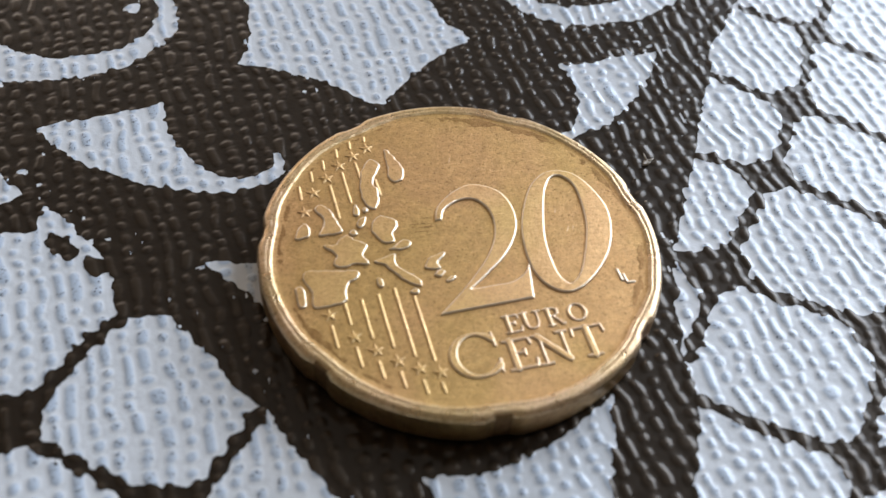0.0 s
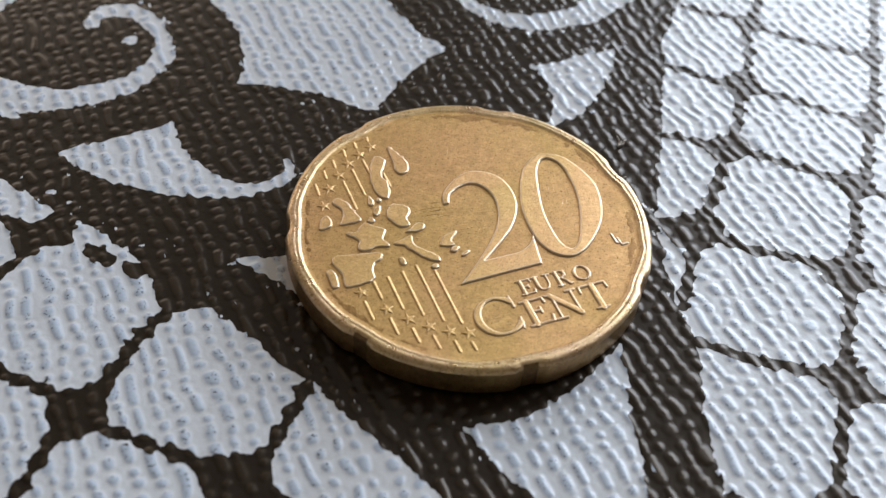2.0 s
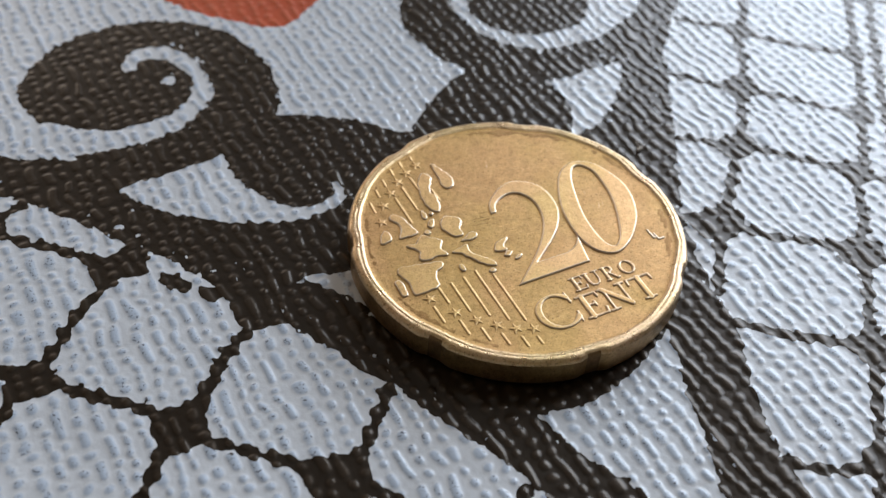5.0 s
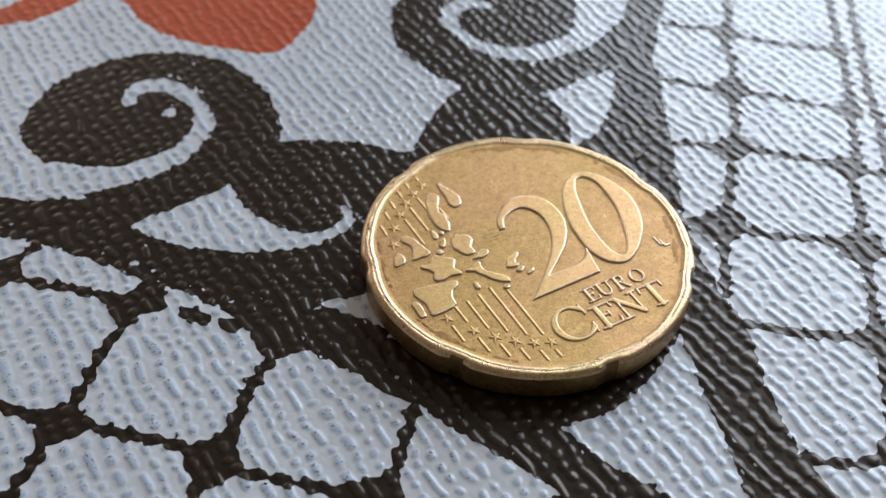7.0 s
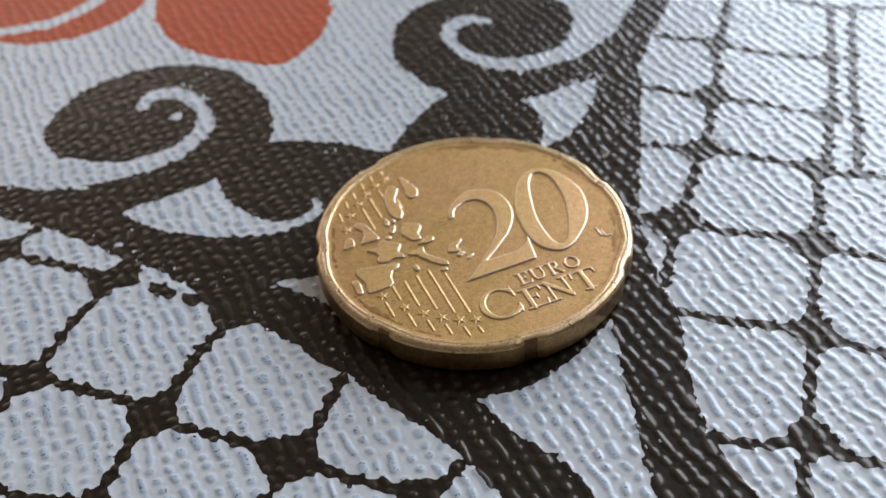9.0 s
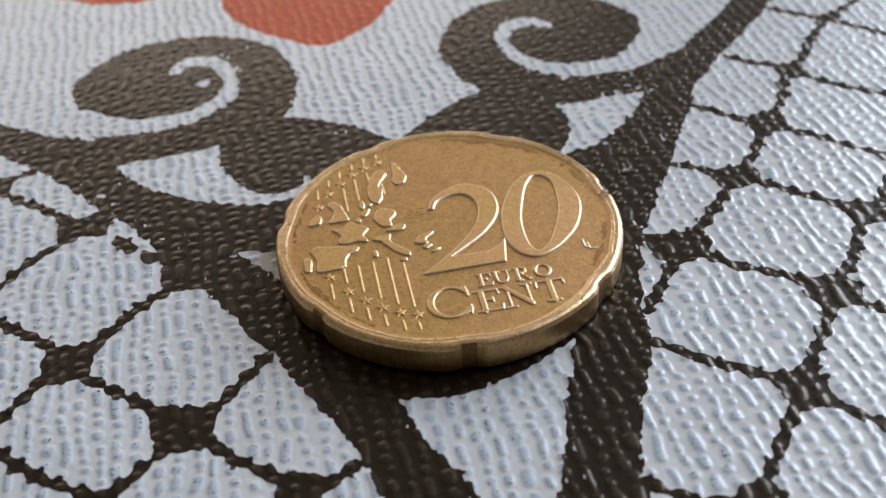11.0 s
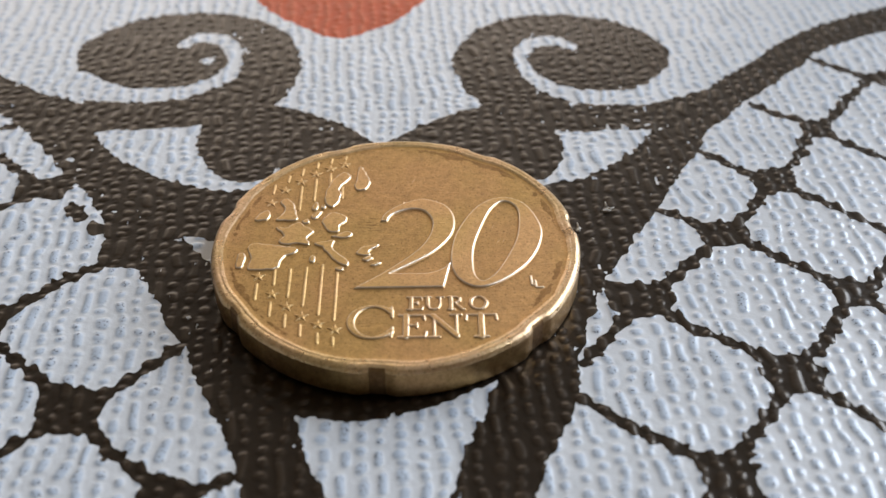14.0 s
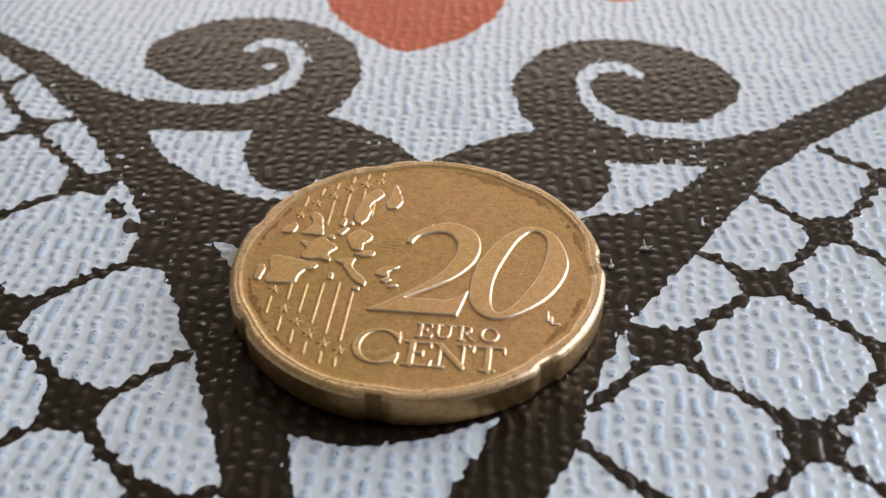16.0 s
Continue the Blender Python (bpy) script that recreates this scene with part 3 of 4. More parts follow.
def tablecloth():
    cloth = tagged(new("tablecloth"), "white embossed oilcloth printed with dark scrolls, netting and red petals", "tablecloth")
    # fine mesh round the coin, coarser beyond
    xs = np.concatenate([np.arange(GX0, -28, 0.17), np.arange(-28, 30, 0.10), np.arange(30, GX1, 0.17)])
    ys = np.concatenate([np.arange(GY0, -26, 0.17), np.arange(-26, 24, 0.10), np.arange(24, GY1, 0.17)])
    x, y = np.meshgrid(xs, ys)
    nx, ny = len(xs), len(ys)
    grain = embossing(x, y)
    rag = 0.13 * cloud(x, y, 1.0, 7) + 0.14 * cloud(x, y, 0.4, 8) + 0.07 * cloud(x, y, 0.22, 9) + 0.14 * (grain - 0.3)
    strand = 0.16 * (grain - 0.30)    # the thin strands took on the raised grains best
    # tiny white ticks inside the ornament's borders, put in as window glints on grains
    scroll = scroll_print(x, y)
    glint_ticks = cloud(x, y * 0.55, 0.34, 15) + 0.25 * cloud(x, y, 6.0, 16) - 0.10 * scroll
    scroll = np.where((scroll > 0) & (scroll < 2.5) & (glint_ticks > 0.80), -0.25, scroll)
    fields = [("scroll_print", scroll, CLOTH_DARK, "dark brown scroll ornament with leaves"),
              ("net_print", net_print(NET_L, x, y) + strand - 0.4 * rag, CLOTH_DARK, "dark brown beaded netting"),
              ("net_print", net_print(NET_R, x, y) + strand - 0.4 * rag, CLOTH_DARK, "dark brown beaded netting"),
              ("petal_print", red_print("petal", x, y), CLOTH_RED, "brick-red petal"),
              ("petal_print", red_print("far", x, y), CLOTH_RED, "brick-red petal"),
              ("curl_print", red_print("curl", x, y), CLOTH_RED, "brick-red curl with a white stripe")]
    wave = 0.05 * cloud(x, y, 9.0, 21)
    z = FLOOR_MM + GRAIN_MM * grain + wave + 0.012 * cloud(x, y, 0.6, 22)
    verts = np.stack([x, y, z], -1).reshape(-1, 3) * MM
    i = np.arange(nx * ny).reshape(ny, nx)
    a, b, c, d = i[:-1, :-1].ravel(), i[:-1, 1:].ravel(), i[1:, 1:].ravel(), i[1:, :-1].ravel()
    faces = np.concatenate([np.stack([a, b, c], 1), np.stack([a, c, d], 1)])
    extra = [grain.ravel()] + [(f + rag).ravel() for _, f, _, _ in fields]
    for n, (name, _, mat, label) in enumerate(fields):
        (v, f, e), (verts, faces, extra) = cut(verts, faces, extra[n + 1], extra)
        if len(f):
            mesh_object(name, v, f, mat, cloth, label, relief=e[0])
    mesh_object("printed_sheet", verts, faces, CLOTH_WHITE, cloth, "white embossed ground of the print", relief=extra[0])
    # the rest of the cloth, round the printed field, down to the table's edge and over it
    zc = FLOOR_MM * MM
    gx, gy = (xs[0] * MM, xs[-1] * MM), (ys[0] * MM, ys[-1] * MM)
    lo, hi = (-0.89, -0.37), (0.39, 0.57)
    boxes("cloth_border", [((lo[0], lo[1], zc - 0.0006), (gx[0], hi[1], zc)), ((gx[1], lo[1], zc - 0.0006), (hi[0], hi[1], zc)),
                           ((gx[0], lo[1], zc - 0.0006), (gx[1], gy[0], zc)), ((gx[0], gy[1], zc - 0.0006), (gx[1], hi[1], zc))], CLOTH_WHITE, cloth)
    boxes("backing", [((gx[0], gy[0], -0.0015), (gx[1], gy[1], -0.0006))], WHITE_PAINT, cloth)
    return cloth


tablecloth()

# ---- the coin ----
COIN_Z, COIN_H, FIELD = 0.03, 2.10, 2.025
coin = tagged(new("coin"), "worn golden coin with notched edge lying on the oilcloth", "coin")


def coin_body():
    """Disc with a raised rim and seven shallow notches in its edge."""
    n = 840
    ang = np.arange(n) * 2 * math.pi / n
    notch = np.zeros(n)
    wide = np.zeros(n)
    for k in range(7):
        d = (np.degrees(ang) + 94.6 - k * 360 / 7 + 180) % 360 - 180
        notch = np.maximum(notch, np.exp(-((abs(d) / 4.1) ** 4)))
        wide = np.maximum(wide, np.exp(-(d / 7.5) ** 2))
    edge = 11.15 - 0.20 * notch
    wob = 0.035 * cloud(ang * 9, ang * 0, 1.0, 33) + 0.012 * cloud(ang * 26, ang * 0, 1.0, 34)
    nick = 0.006 * cloud(ang * 24, ang * 0, 1.0, 31) + 0.0015 * cloud(ang * 70, ang * 0, 1.0, 32)
    inner = 10.37 - 0.20 * wide + 1.3 * wob
    top, bot = COIN_Z + COIN_H + nick, COIN_Z
    low = 0 * edge + FIELD
    field = [(0.0 * edge + r, low) for r in (0.4, 2, 4, 6, 8, 9.2)] + [(inner - 0.30, low), (inner - 0.10, low + 0.008), (inner, low + 0.035)]
    rim = [(inner, low + 0.035), (inner + 0.09, top - 0.03), (inner + 0.17, top - 0.004),
           (inner + 0.23, top - 0.010), (inner + 0.28, top - 0.030 - 2.5 * nick), (inner + 0.33, top - 0.008), (edge - 0.32, top - 0.002), (edge - 0.24, top - 0.03), (edge - 0.13, top - 0.09), (edge - 0.05, top - 0.18), (edge, top - 0.32)]
    wall = [(edge, top - 0.32), (edge, 0 * edge + bot + 0.9), (edge, 0 * edge + bot + 0.28), (edge - 0.06, 0 * edge + bot + 0.12), (edge - 0.2, 0 * edge + bot + 0.03),
            (edge - 0.45, 0 * edge + bot), (0.0 * edge + 4, 0 * edge + bot)]

    def lathe(name, rings, mat, label, cap=None, only=None):
        v = [np.stack([r * np.cos(ang), r * np.sin(ang), z], 1) for r, z in rings]
        f = []
        for k in range(len(rings) - 1):
            a, b = k * n + np.arange(n), k * n + (np.arange(n) + 1) % n
            if only is not None:
                a, b = a[only], b[only]
            f += [np.stack([a, a + n, b], 1), np.stack([b, a + n, b + n], 1)]
        if cap is not None:
            v.append(np.array([[0, 0, cap]]))
            a, b, c = np.arange(n), (np.arange(n) + 1) % n, np.full(n, len(rings) * n)
            last = (len(rings) - 1) * n
            f.append(np.stack([a, b, c], 1) if cap > 1 else np.stack([last + b, last + a, c], 1))
        used, inv = np.unique(np.concatenate(f), return_inverse=True)
        mesh_object(name, np.concatenate(v)[used] * MM, inv.reshape(-1, 3), mat, coin, label)

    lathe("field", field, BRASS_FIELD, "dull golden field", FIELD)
    deep = notch > 0.88
    lathe("rim", rim[:9], BRASS_WORN, "bright worn rim")
    lathe("rim_bevel", rim[8:], BRASS_WORN, "worn outer bevel of the rim", only=~deep)
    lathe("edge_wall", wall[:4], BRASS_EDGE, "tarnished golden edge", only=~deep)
    for k in range(7):
        d = (np.degrees(ang) + 94.6 - k * 360 / 7 + 180) % 360 - 180
        lathe("notch", rim[8:] + wall[1:4], BRASS_NOTCH, "shallow dark notch in the edge", only=deep & (abs(d) < 10))
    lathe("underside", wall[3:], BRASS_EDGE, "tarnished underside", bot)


coin_body()


def relief(name, figure, lo, hi, height=0.10, soft=0.06, grid=0.045, label="", peak=0.0, mat=BRASS_RELIEF, glint=0.9):
    """A raised figure on the coin's field. figure(x, y) gives the distance inside its outline."""
    xs, ys = np.arange(lo[0] - 0.15, hi[0] + 0.2, grid), np.arange(lo[1] - 0.15, hi[1] + 0.2, grid)
    x, y = np.meshgrid(xs, ys)
    s = figure(x, y)
    q = np.clip((s + soft) / (2.6 * soft), 0, 1)
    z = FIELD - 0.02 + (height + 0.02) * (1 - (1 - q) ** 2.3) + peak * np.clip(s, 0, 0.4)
    i = np.arange(x.size).reshape(x.shape)
    a, b, c, d = i[:-1, :-1].ravel(), i[:-1, 1:].ravel(), i[1:, 1:].ravel(), i[1:, :-1].ravel()
    q = np.stack([a, b, c, d], 1)
    q = q[(s.ravel()[q] > -soft - 0.02).any(1)]
    used, inv = np.unique(q, return_inverse=True)
    v = np.stack([x.ravel(), y.ravel(), z.ravel()], 1)[used] * MM
    # where the painted highlight runs along the figure's shoulder
    shoulder = glint * np.exp(-(((s.ravel()[used] - 0.55 * soft) / (0.9 * soft)) ** 2))
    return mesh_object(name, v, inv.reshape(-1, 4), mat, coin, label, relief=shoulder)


def loop_figure(points, smooth=True):
    poly = curve(points, 5, True) if smooth else np.array(points, float)
    return (lambda x, y: inside(poly, x, y)), poly.min(0), poly.max(0)


TWO_OUT = [(-0.98, 1.95), (-0.80, 2.60), (-0.31, 3.23), (0.73, 3.95), (1.80, 4.20), (3.06, 3.50), (3.57, 2.22), (3.37, 0.52), (2.27, -1.12), (0.63, -2.44), (-0.33, -3.11)]
TWO_FOOT = [(-0.33, -3.11), (1.20, -3.11), (1.98, -3.09), (2.79, -2.70), (3.29, -2.05)]
TWO_IN = [(-2.35, -4.38), (-0.35, -2.70), (1.25, -1.02), (2.06, 0.51), (2.20, 2.00), (1.65, 3.00), (0.76, 3.15), (-0.25, 2.66), (-0.60, 1.95)]
two = np.concatenate([curve(TWO_OUT), curve(TWO_FOOT), [(2.82, -4.35)], curve(TWO_IN)])
relief("numeral_two", lambda x, y: inside(two, x, y), two.min(0), two.max(0), height=0.122, soft=0.055, grid=0.04, label="raised numeral 2")
zero_out = curve([(6.84, 4.30), (8.06, 3.62), (8.85, 1.60), (8.80, -0.10), (7.95, -2.11), (6.41, -3.72), (4.93, -4.40), (3.79, -3.75), (3.29, -2.16), (3.60, 0.40), (4.66, 2.78), (5.7, 3.95)], 6, True)
zero_in = curve([(6.65, 3.86), (7.25, 3.65), (7.62, 2.60), (7.31, 0.01), (6.15, -2.75), (5.25, -3.80), (4.75, -3.50), (4.58, -2.40), (4.75, -0.40), (5.54, 2.20), (6.1, 3.35)], 6, True)
relief("numeral_zero", lambda x, y: np.minimum(inside(zero_out, x, y), -inside(zero_in, x, y)), zero_out.min(0), zero_out.max(0), height=0.122, soft=0.055, grid=0.04, label="raised numeral 0")


def letter(name, strokes, size, at):
    """A raised serif letter from strokes of (x, y, half width) in a box one unit high."""
    lines = [[(at[0] + a * size, at[1] + b * size, r * size) for a, b, r in line] for line in strokes]
    every = np.array([p for line in lines for p in line])
    relief("letter_" + name, lambda x, y: np.max([stroke(line, x, y) for line in lines], 0), every.min(0)[:2] - 0.2, every.max(0)[:2] + 0.2,
           height=0.085, soft=0.05, grid=0.035, label="raised letter " + name.upper(), glint=0.65)


def arc(cx, cy, rx, ry, a0, a1, thin, thick, n=16):
    return [(cx + rx * math.cos(a), cy + ry * math.sin(a), thin + (thick - thin) * abs(math.cos(a)) ** 1.5)
            for a in (radians(a0 + (a1 - a0) * k / n) for k in range(n + 1))]


t_, k_ = 0.042, 0.094
E_ = [[(0.24, 0.03, k_), (0.24, 0.97, k_)], [(0.03, 0.98, t_), (0.78, 0.98, t_), (0.80, 0.80, t_)], [(0.24, 0.53, t_), (0.58, 0.53, t_)], [(0.58, 0.62, t_), (0.58, 0.44, t_)],
      [(0.03, 0.02, t_), (0.82, 0.02, t_), (0.86, 0.24, t_)]]
N_ = [[(0.2, 0.0, t_), (0.2, 0.95, t_)], [(0.16, 0.95, k_), (0.88, 0.06, k_)], [(0.88, 0.0, t_), (0.88, 1.0, t_)], [(0.02, 0.01, t_), (0.36, 0.01, t_)], [(0.0, 0.98, t_), (0.2, 0.98, t_)],
      [(0.72, 0.98, t_), (1.03, 0.98, t_)]]
T_ = [[(0.5, 0.0, k_), (0.5, 0.97, k_)], [(0.04, 0.76, t_), (0.06, 0.98, t_), (0.96, 0.98, t_), (0.98, 0.76, t_)], [(0.3, 0.01, t_), (0.7, 0.01, t_)]]
U_ = [[(0.2, 0.98, k_), (0.2, 0.35, k_), (0.3, 0.1, 0.06), (0.5, 0.02, t_), (0.74, 0.1, t_), (0.86, 0.35, t_), (0.86, 0.98, t_)], [(0.02, 0.98, t_), (0.38, 0.98, t_)], [(0.68, 0.98, t_), (1.04, 0.98, t_)]]
R_ = [[(0.2, 0.0, k_), (0.2, 0.98, k_)], [(0.04, 0.98, t_), (0.5, 0.98, 0.04), (0.66, 0.88, 0.08), (0.66, 0.68, 0.08), (0.5, 0.54, 0.04), (0.2, 0.52, t_)],
      [(0.4, 0.52, 0.05), (0.78, 0.02, k_), (0.9, 0.02, t_)], [(0.04, 0.01, t_), (0.38, 0.01, t_)]]
O_ = [arc(0.48, 0.5, 0.42, 0.49, 0, 360, 0.04, 0.09)]
C_ = [arc(0.54, 0.5, 0.48, 0.49, 40, 322, 0.03, 0.085, 24), [(0.93, 0.96, 0.02), (0.94, 0.66, 0.035)], [(0.95, 0.32, 0.03), (0.93, 0.04, 0.02)]]
letter("c", C_, 2.62, (-2.58, -8.52))
for name, strokes, x in (("e", E_, 0.22), ("n", N_, 1.86), ("t", T_, 3.92)):
    letter(name, strokes, 1.82, (x, -8.49))
for name, strokes, x in (("e", E_, 0.68), ("u", U_, 1.66), ("r", R_, 2.98), ("o", O_, 4.24)):
    letter(name, strokes, 1.08, (x, -6.25))


def star(x0, y0):
    pts = [(x0 + r * math.cos(a), y0 + r * math.sin(a)) for a, r in ((radians(90 + 36 * k), 0.44 if k % 2 == 0 else 0.175) for k in range(10))]
    figure, lo, hi = loop_figure(pts, False)
    relief("star", figure, lo, hi, height=0.05, soft=0.04, grid=0.03, peak=0.15, glint=0.32, label="small raised five-pointed star")


def ray(x0, y0, y1, r=0.075):
    relief("ray", lambda x, y: stroke([(x0, y0, r), (x0 + 0.04, y1, r)], x, y), (x0 - r, min(y0, y1) - r), (x0 + r, max(y0, y1) + r), height=0.055, soft=0.06, grid=0.032, label="thin raised line", glint=0.30)


for p in ((-8.0, 4.06), (-7.25, 5.41), (-6.32, 6.36), (-5.42, 7.20), (-4.5, 7.79), (-3.56, 8.26)):
    star(*p)
for p in ((-8.0, -3.16), (-7.04, -4.77), (-6.13, -5.81), (-5.21, -6.66), (-4.25, -7.34), (-3.27, -7.78)):
    star(*p)
for x, a, b in ((-6.22, 5.75, 3.3), (-5.36, 6.6, 4.3), (-4.45, 7.2, 6.0), (-3.6, 5.7, 4.5), (-8.0, 5.1, 6.0), (-7.15, 6.35, 7.0), (-6.32, 7.15, 7.75), (-5.39, 7.95, 8.5), (-4.5, 8.5, 8.95), (-3.58, 8.9, 9.2),
                (-7.09, -2.6, -3.9), (-6.19, -2.55, -4.95), (-5.26, -2.4, -5.75), (-4.33, -2.2, -6.5), (-3.42, -2.9, -6.95),
                (-8.03, -3.85, -5.15), (-7.07, -5.45, -6.55), (-6.14, -6.5, -7.45), (-5.22, -7.35, -8.2), (-4.23, -8.05, -8.8), (-3.36, -8.4, -8.95)):
    ray(x, a, b)


def land(label, *points):
    figure, lo, hi = loop_figure(points)
    relief("land", lambda x, y: figure(x, y) + 0.05 * cloud(x, y, 0.28, 41), lo, hi, height=0.105, soft=0.05, grid=0.032, label=label)


land("raised square land with cut corners", (-8.72, -0.14), (-7.85, -0.20), (-6.78, -0.45), (-6.0, -0.62), (-6.05, -1.05), (-6.55, -1.30), (-6.85, -1.85), (-6.95, -2.45), (-8.0, -2.62), (-8.68, -2.50), (-8.62, -1.48), (-8.90, -0.75))
land("raised narrow strip of land", (-9.42, -2.35), (-9.45, -1.25), (-9.05, -1.10), (-9.02, -2.25))
land("raised star-shaped land", (-7.38, 1.43), (-6.75, 1.45), (-6.10, 1.98), (-5.64, 1.50), (-5.05, 1.05), (-5.48, 0.44), (-5.28, -0.28), (-5.98, -0.15), (-6.60, -0.22), (-7.12, 0.02), (-6.88, 0.65))
land("raised long island", (-7.52, 2.20), (-6.75, 2.12), (-6.15, 2.26), (-6.35, 3.00), (-6.60, 3.95), (-7.05, 4.45), (-7.42, 4.12), (-7.08, 3.41), (-7.20, 2.70))
land("raised small island", (-8.82, 2.30), (-8.57, 2.90), (-8.15, 3.20), (-7.93, 2.85), (-8.05, 2.35), (-8.50, 2.15))
land("raised tall peninsula", (-3.82, 7.05), (-3.42, 7.30), (-3.12, 6.80), (-3.45, 6.10), (-3.78, 5.44), (-3.62, 4.82), (-3.76, 4.03), (-4.01, 3.50), (-4.35, 3.62), (-4.62, 4.35), (-4.52, 5.55), (-4.22, 6.45))
land("raised drop-shaped land", (-2.62, 7.75), (-2.38, 7.85), (-2.05, 7.05), (-1.80, 6.08), (-2.02, 5.40), (-2.45, 5.28), (-2.80, 5.64), (-2.68, 6.60))
land("raised rounded land", (-4.60, 1.86), (-4.48, 2.50), (-4.02, 2.92), (-3.52, 2.80), (-3.10, 2.35), (-3.24, 1.90), (-3.55, 1.55), (-3.55, 1.02), (-4.02, 0.95), (-4.30, 1.12))
land("raised slim land", (-4.02, 0.50), (-3.48, 0.72), (-3.04, 0.98), (-2.70, 0.76), (-2.90, 0.42), (-3.45, 0.36))
land("raised boot-shaped land", (-4.95, -0.20), (-4.45, -0.02), (-3.76, 0.10), (-3.85, -0.35), (-3.70, -0.85), (-3.15, -1.50), (-2.80, -1.95), (-2.85, -2.35), (-3.41, -2.00), (-4.02, -1.25), (-4.42, -0.60))
land("raised small land", (-5.35, 2.55), (-5.12, 2.90), (-4.72, 3.05), (-4.85, 2.60), (-5.20, 2.28))
land("raised small land", (-5.36, 3.30), (-5.22, 4.00), (-5.02, 3.95), (-5.05, 3.28))
land("raised ragged land", (-2.35, -1.16), (-2.05, -0.60), (-1.55, -0.42), (-1.05, -0.35), (-1.45, -0.80), (-1.62, -1.05), (-1.55, -1.32), (-1.98, -1.35))
land("raised small island", (-2.02, -1.75), (-1.65, -1.48), (-1.32, -1.62), (-1.70, -1.92))
land("raised slim island", (-1.45, -2.30), (-1.20, -2.05), (-0.88, -2.05), (-1.15, -2.28))
land("raised small island", (-5.10, -1.95), (-5.06, -1.40), (-4.82, -1.42), (-4.80, -1.92))
land("raised small island", (-5.92, 2.05), (-5.55, 2.22), (-5.45, 1.90), (-5.70, 1.80))
land("raised small island", (-3.58, -2.55), (-3.15, -2.40), (-3.05, -2.70), (-3.35, -2.80))
land("raised small island", (-4.80, 3.55), (-4.62, 3.75), (-4.50, 3.50), (-4.68, 3.38))
relief("mint_mark", lambda x, y: np.maximum(stroke([(7.90, -3.45, 0.06), (7.92, -4.2, 0.06), (8.15, -4.22, 0.06)], x, y), stroke([(8.12, -3.85, 0.06), (8.15, -4.42, 0.06), (8.55, -4.42, 0.06)], x, y)),
       (7.7, -4.6), (8.7, -3.3), height=0.07, soft=0.05, grid=0.035, label="tiny raised mark")


# brown tarnish left along the foot of the rim, in ragged runs
for a0, a1, r0, wide in ((2, 34, 10.0, 0.30), (30, 88, 9.95, 0.42), (100, 131, 10.05, 0.22), (150, 176, 9.95, 0.25), (196, 232, 9.95, 0.25), (318, 352, 9.95, 0.24)):
    mid, half = radians((a0 + a1) / 2), radians((a1 - a0) / 2)

    def stain(x, y):
        off = np.arctan2(y * math.cos(mid) - x * math.sin(mid), x * math.cos(mid) + y * math.sin(mid))
        girth = wide * np.clip(1.15 - (off / half) ** 2, -0.5, 1)
        return girth - abs(np.hypot(x, y) - r0) + 0.20 * cloud(x, y, 0.8, 51) + 0.16 * cloud(x, y, 0.3, 52) - 0.08

    ends = np.array([((r0 + k) * math.cos(radians(a)), (r0 + k) * math.sin(radians(a))) for a in np.linspace(a0 - 4, a1 + 4, 12) for k in (-0.8, 0.35)])
    relief("tarnish", stain, ends.min(0), ends.max(0), height=0.003, soft=0.03, grid=0.05, label="brown tarnish along the rim", mat=TARNISH, glint=0.0)

# fine dark scratches before the head of the numeral
for x0, y0, x1, y1, r in ((-2.75, 2.02, -1.05, 1.82, 0.030), (-2.30, 1.70, -0.85, 1.55, 0.035), (-2.55, 1.42, -1.30, 1.30, 0.026), (-1.85, 2.35, -0.95, 2.22, 0.028),
                          (-1.75, 1.12, -0.70, 1.02, 0.026), (-2.95, 1.05, -2.15, 0.98, 0.022)):
    relief("scratch", lambda x, y: stroke([(x0, y0, 0.012), ((x0 + x1) / 2, (y0 + y1) / 2 + 0.03, r), (x1, y1, 0.010)], x, y), (x0 - 0.05, y1 - 0.05), (x1 + 0.05, y0 + 0.08),
           height=0.006, soft=0.02, grid=0.02, label="fine dark scratch", mat=GRIME)


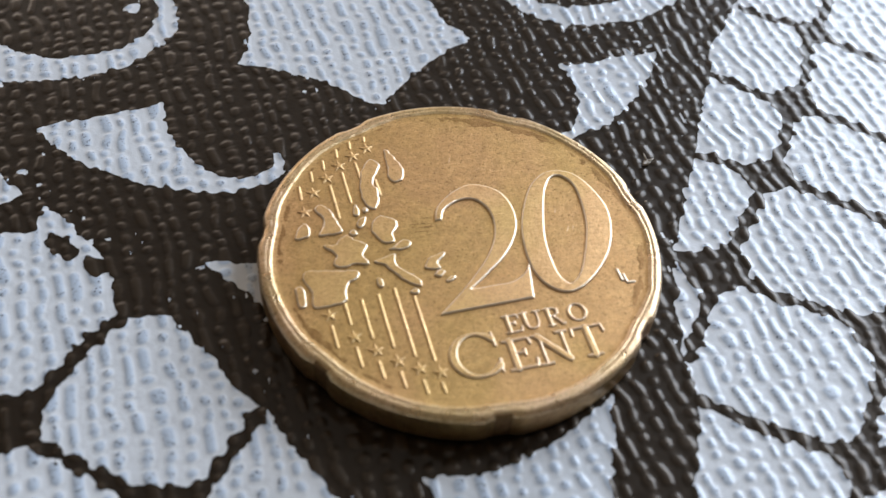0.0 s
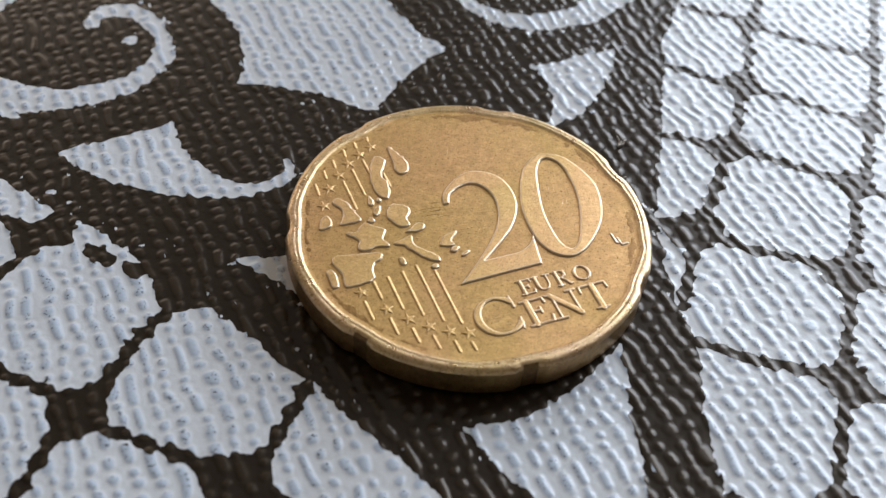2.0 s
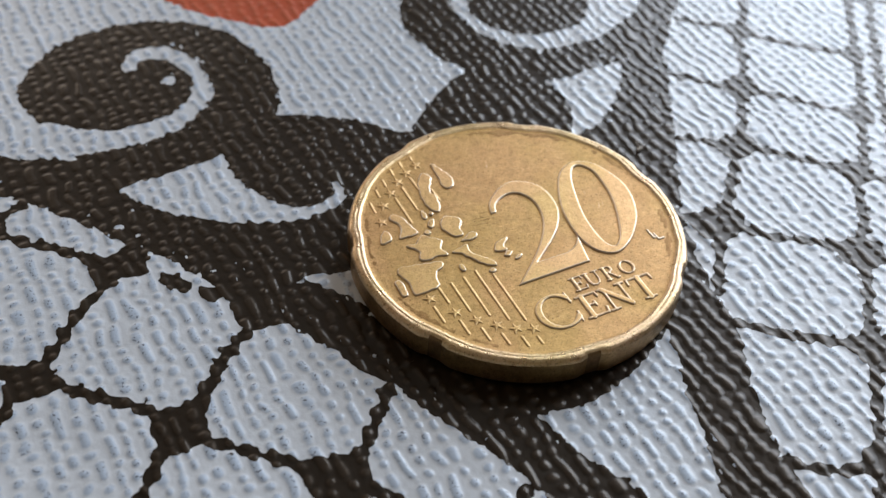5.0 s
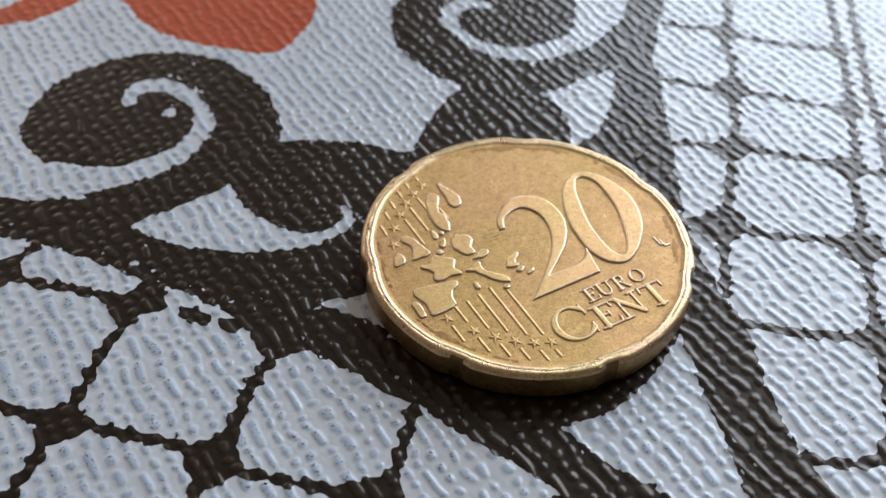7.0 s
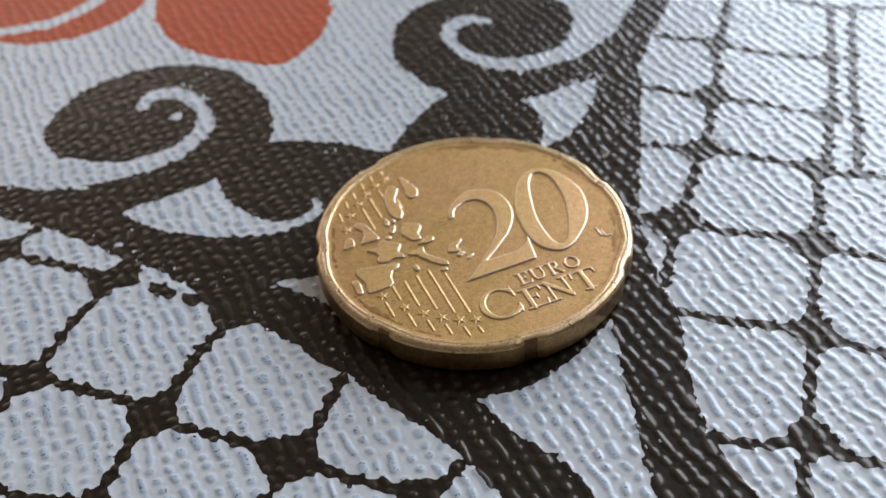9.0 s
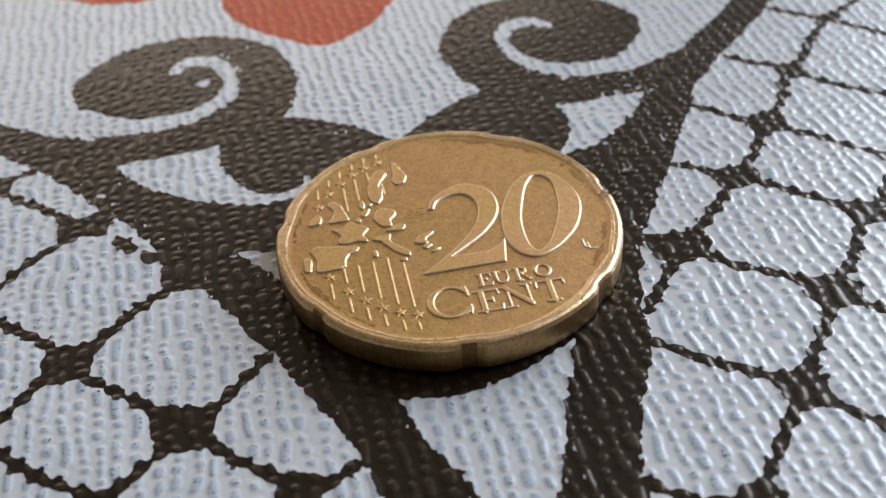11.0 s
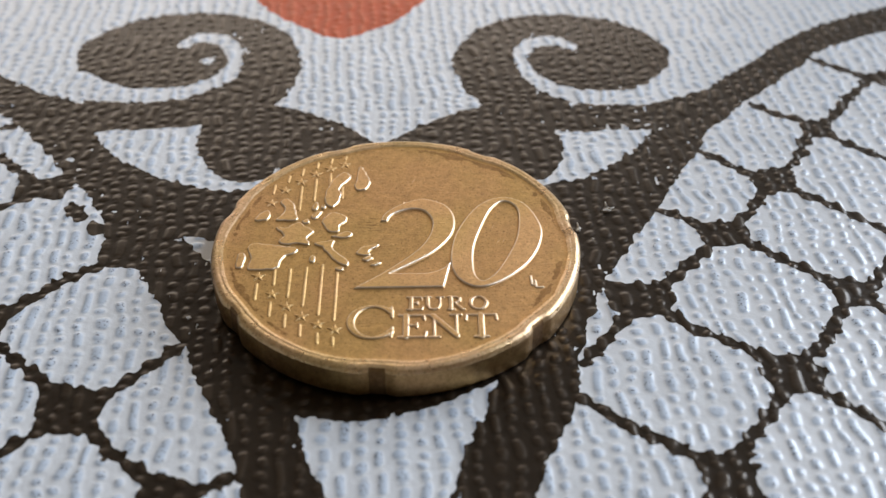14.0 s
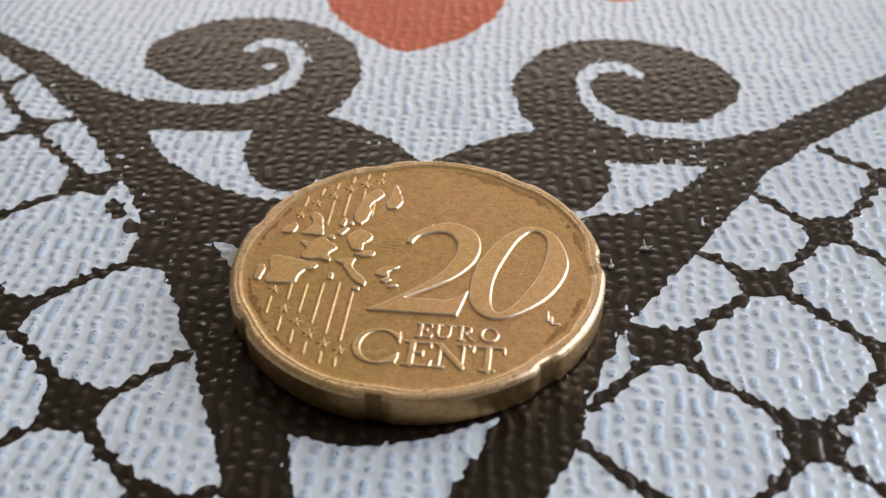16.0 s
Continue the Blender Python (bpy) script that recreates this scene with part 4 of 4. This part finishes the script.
# short bright scratches across the numerals and in the eye of the 0
for x0, y0, x1, y1, up in ((0.30, 3.55, 0.45, 3.95, 0.128), (0.95, 3.45, 1.08, 3.95, 0.128), (-0.25, 2.85, -0.12, 3.15, 0.128), (8.0, 0.35, 8.45, 0.75, 0.128), (8.05, -0.6, 8.5, -0.5, 0.128),
                           (6.05, -0.35, 6.35, 0.15, 0.008), (6.45, -0.25, 6.6, 0.15, 0.008), (5.85, 1.15, 6.0, 1.5, 0.008), (0.9, 6.1, 1.15, 6.65, 0.008)):
    relief("scratch", lambda x, y: stroke([(x0, y0, 0.008), ((x0 + x1) / 2 + 0.02, (y0 + y1) / 2, 0.024), (x1, y1, 0.008)], x, y), (min(x0, x1) - 0.05, min(y0, y1) - 0.05), (max(x0, x1) + 0.08, max(y0, y1) + 0.05),
           height=up, soft=0.02, grid=0.02, label="fine bright scratch", mat=BRASS_WORN, glint=0.5)


# ---- crumbs on the cloth ----
def crumb(x, y, size, turn, prongs):
    """A torn white flake: a flat ragged body with thin curled prongs, which are (direction, length, lift)."""
    bm = bmesh.new()
    rng = random.Random(int(turn))
    bmesh.ops.create_icosphere(bm, subdivisions=2, radius=1.0)
    for v in bm.verts:
        v.co *= rng.uniform(0.75, 1.2)
    bmesh.ops.transform(bm, matrix=Matrix.Diagonal((0.5, 0.32, 0.2, 1)), verts=bm.verts)
    for way, length, lift in prongs:
        made = bmesh.ops.create_cone(bm, cap_ends=True, segments=7, radius1=0.17, radius2=0.04, depth=length)["verts"]
        bmesh.ops.transform(bm, matrix=pose(0, 0, 0, 0, 0, way) @ pose(0, 0, 0, 0, 90 - lift, 0) @ Matrix.Translation((0, 0, length / 2 + 0.2)), verts=made)
    bmesh.ops.transform(bm, matrix=pose(0, 0, 0, 0, 0, turn) @ Matrix.Diagonal((size, size, size, 1)), verts=bm.verts)
    for f in bm.faces:
        f.smooth = True
    ob = part("crumb", bm, CRUMB)
    ob.location = Vector((x, y, 0.08)) * MM
    tagged(ob, "tiny torn white flake on the dark print", "crumb", "crumbs on the tablecloth")


crumb(13.75, 5.55, 0.62 * MM, 20, ((75, 0.8, 25), (0, 0.7, 5), (190, 0.5, 5)))
crumb(11.65, 3.5, 0.50 * MM, 65, ((30, 0.8, 25), (170, 0.4, 5)))
crumb(12.45, 2.5, 0.20 * MM, 10, ((0, 0.5, 5),))
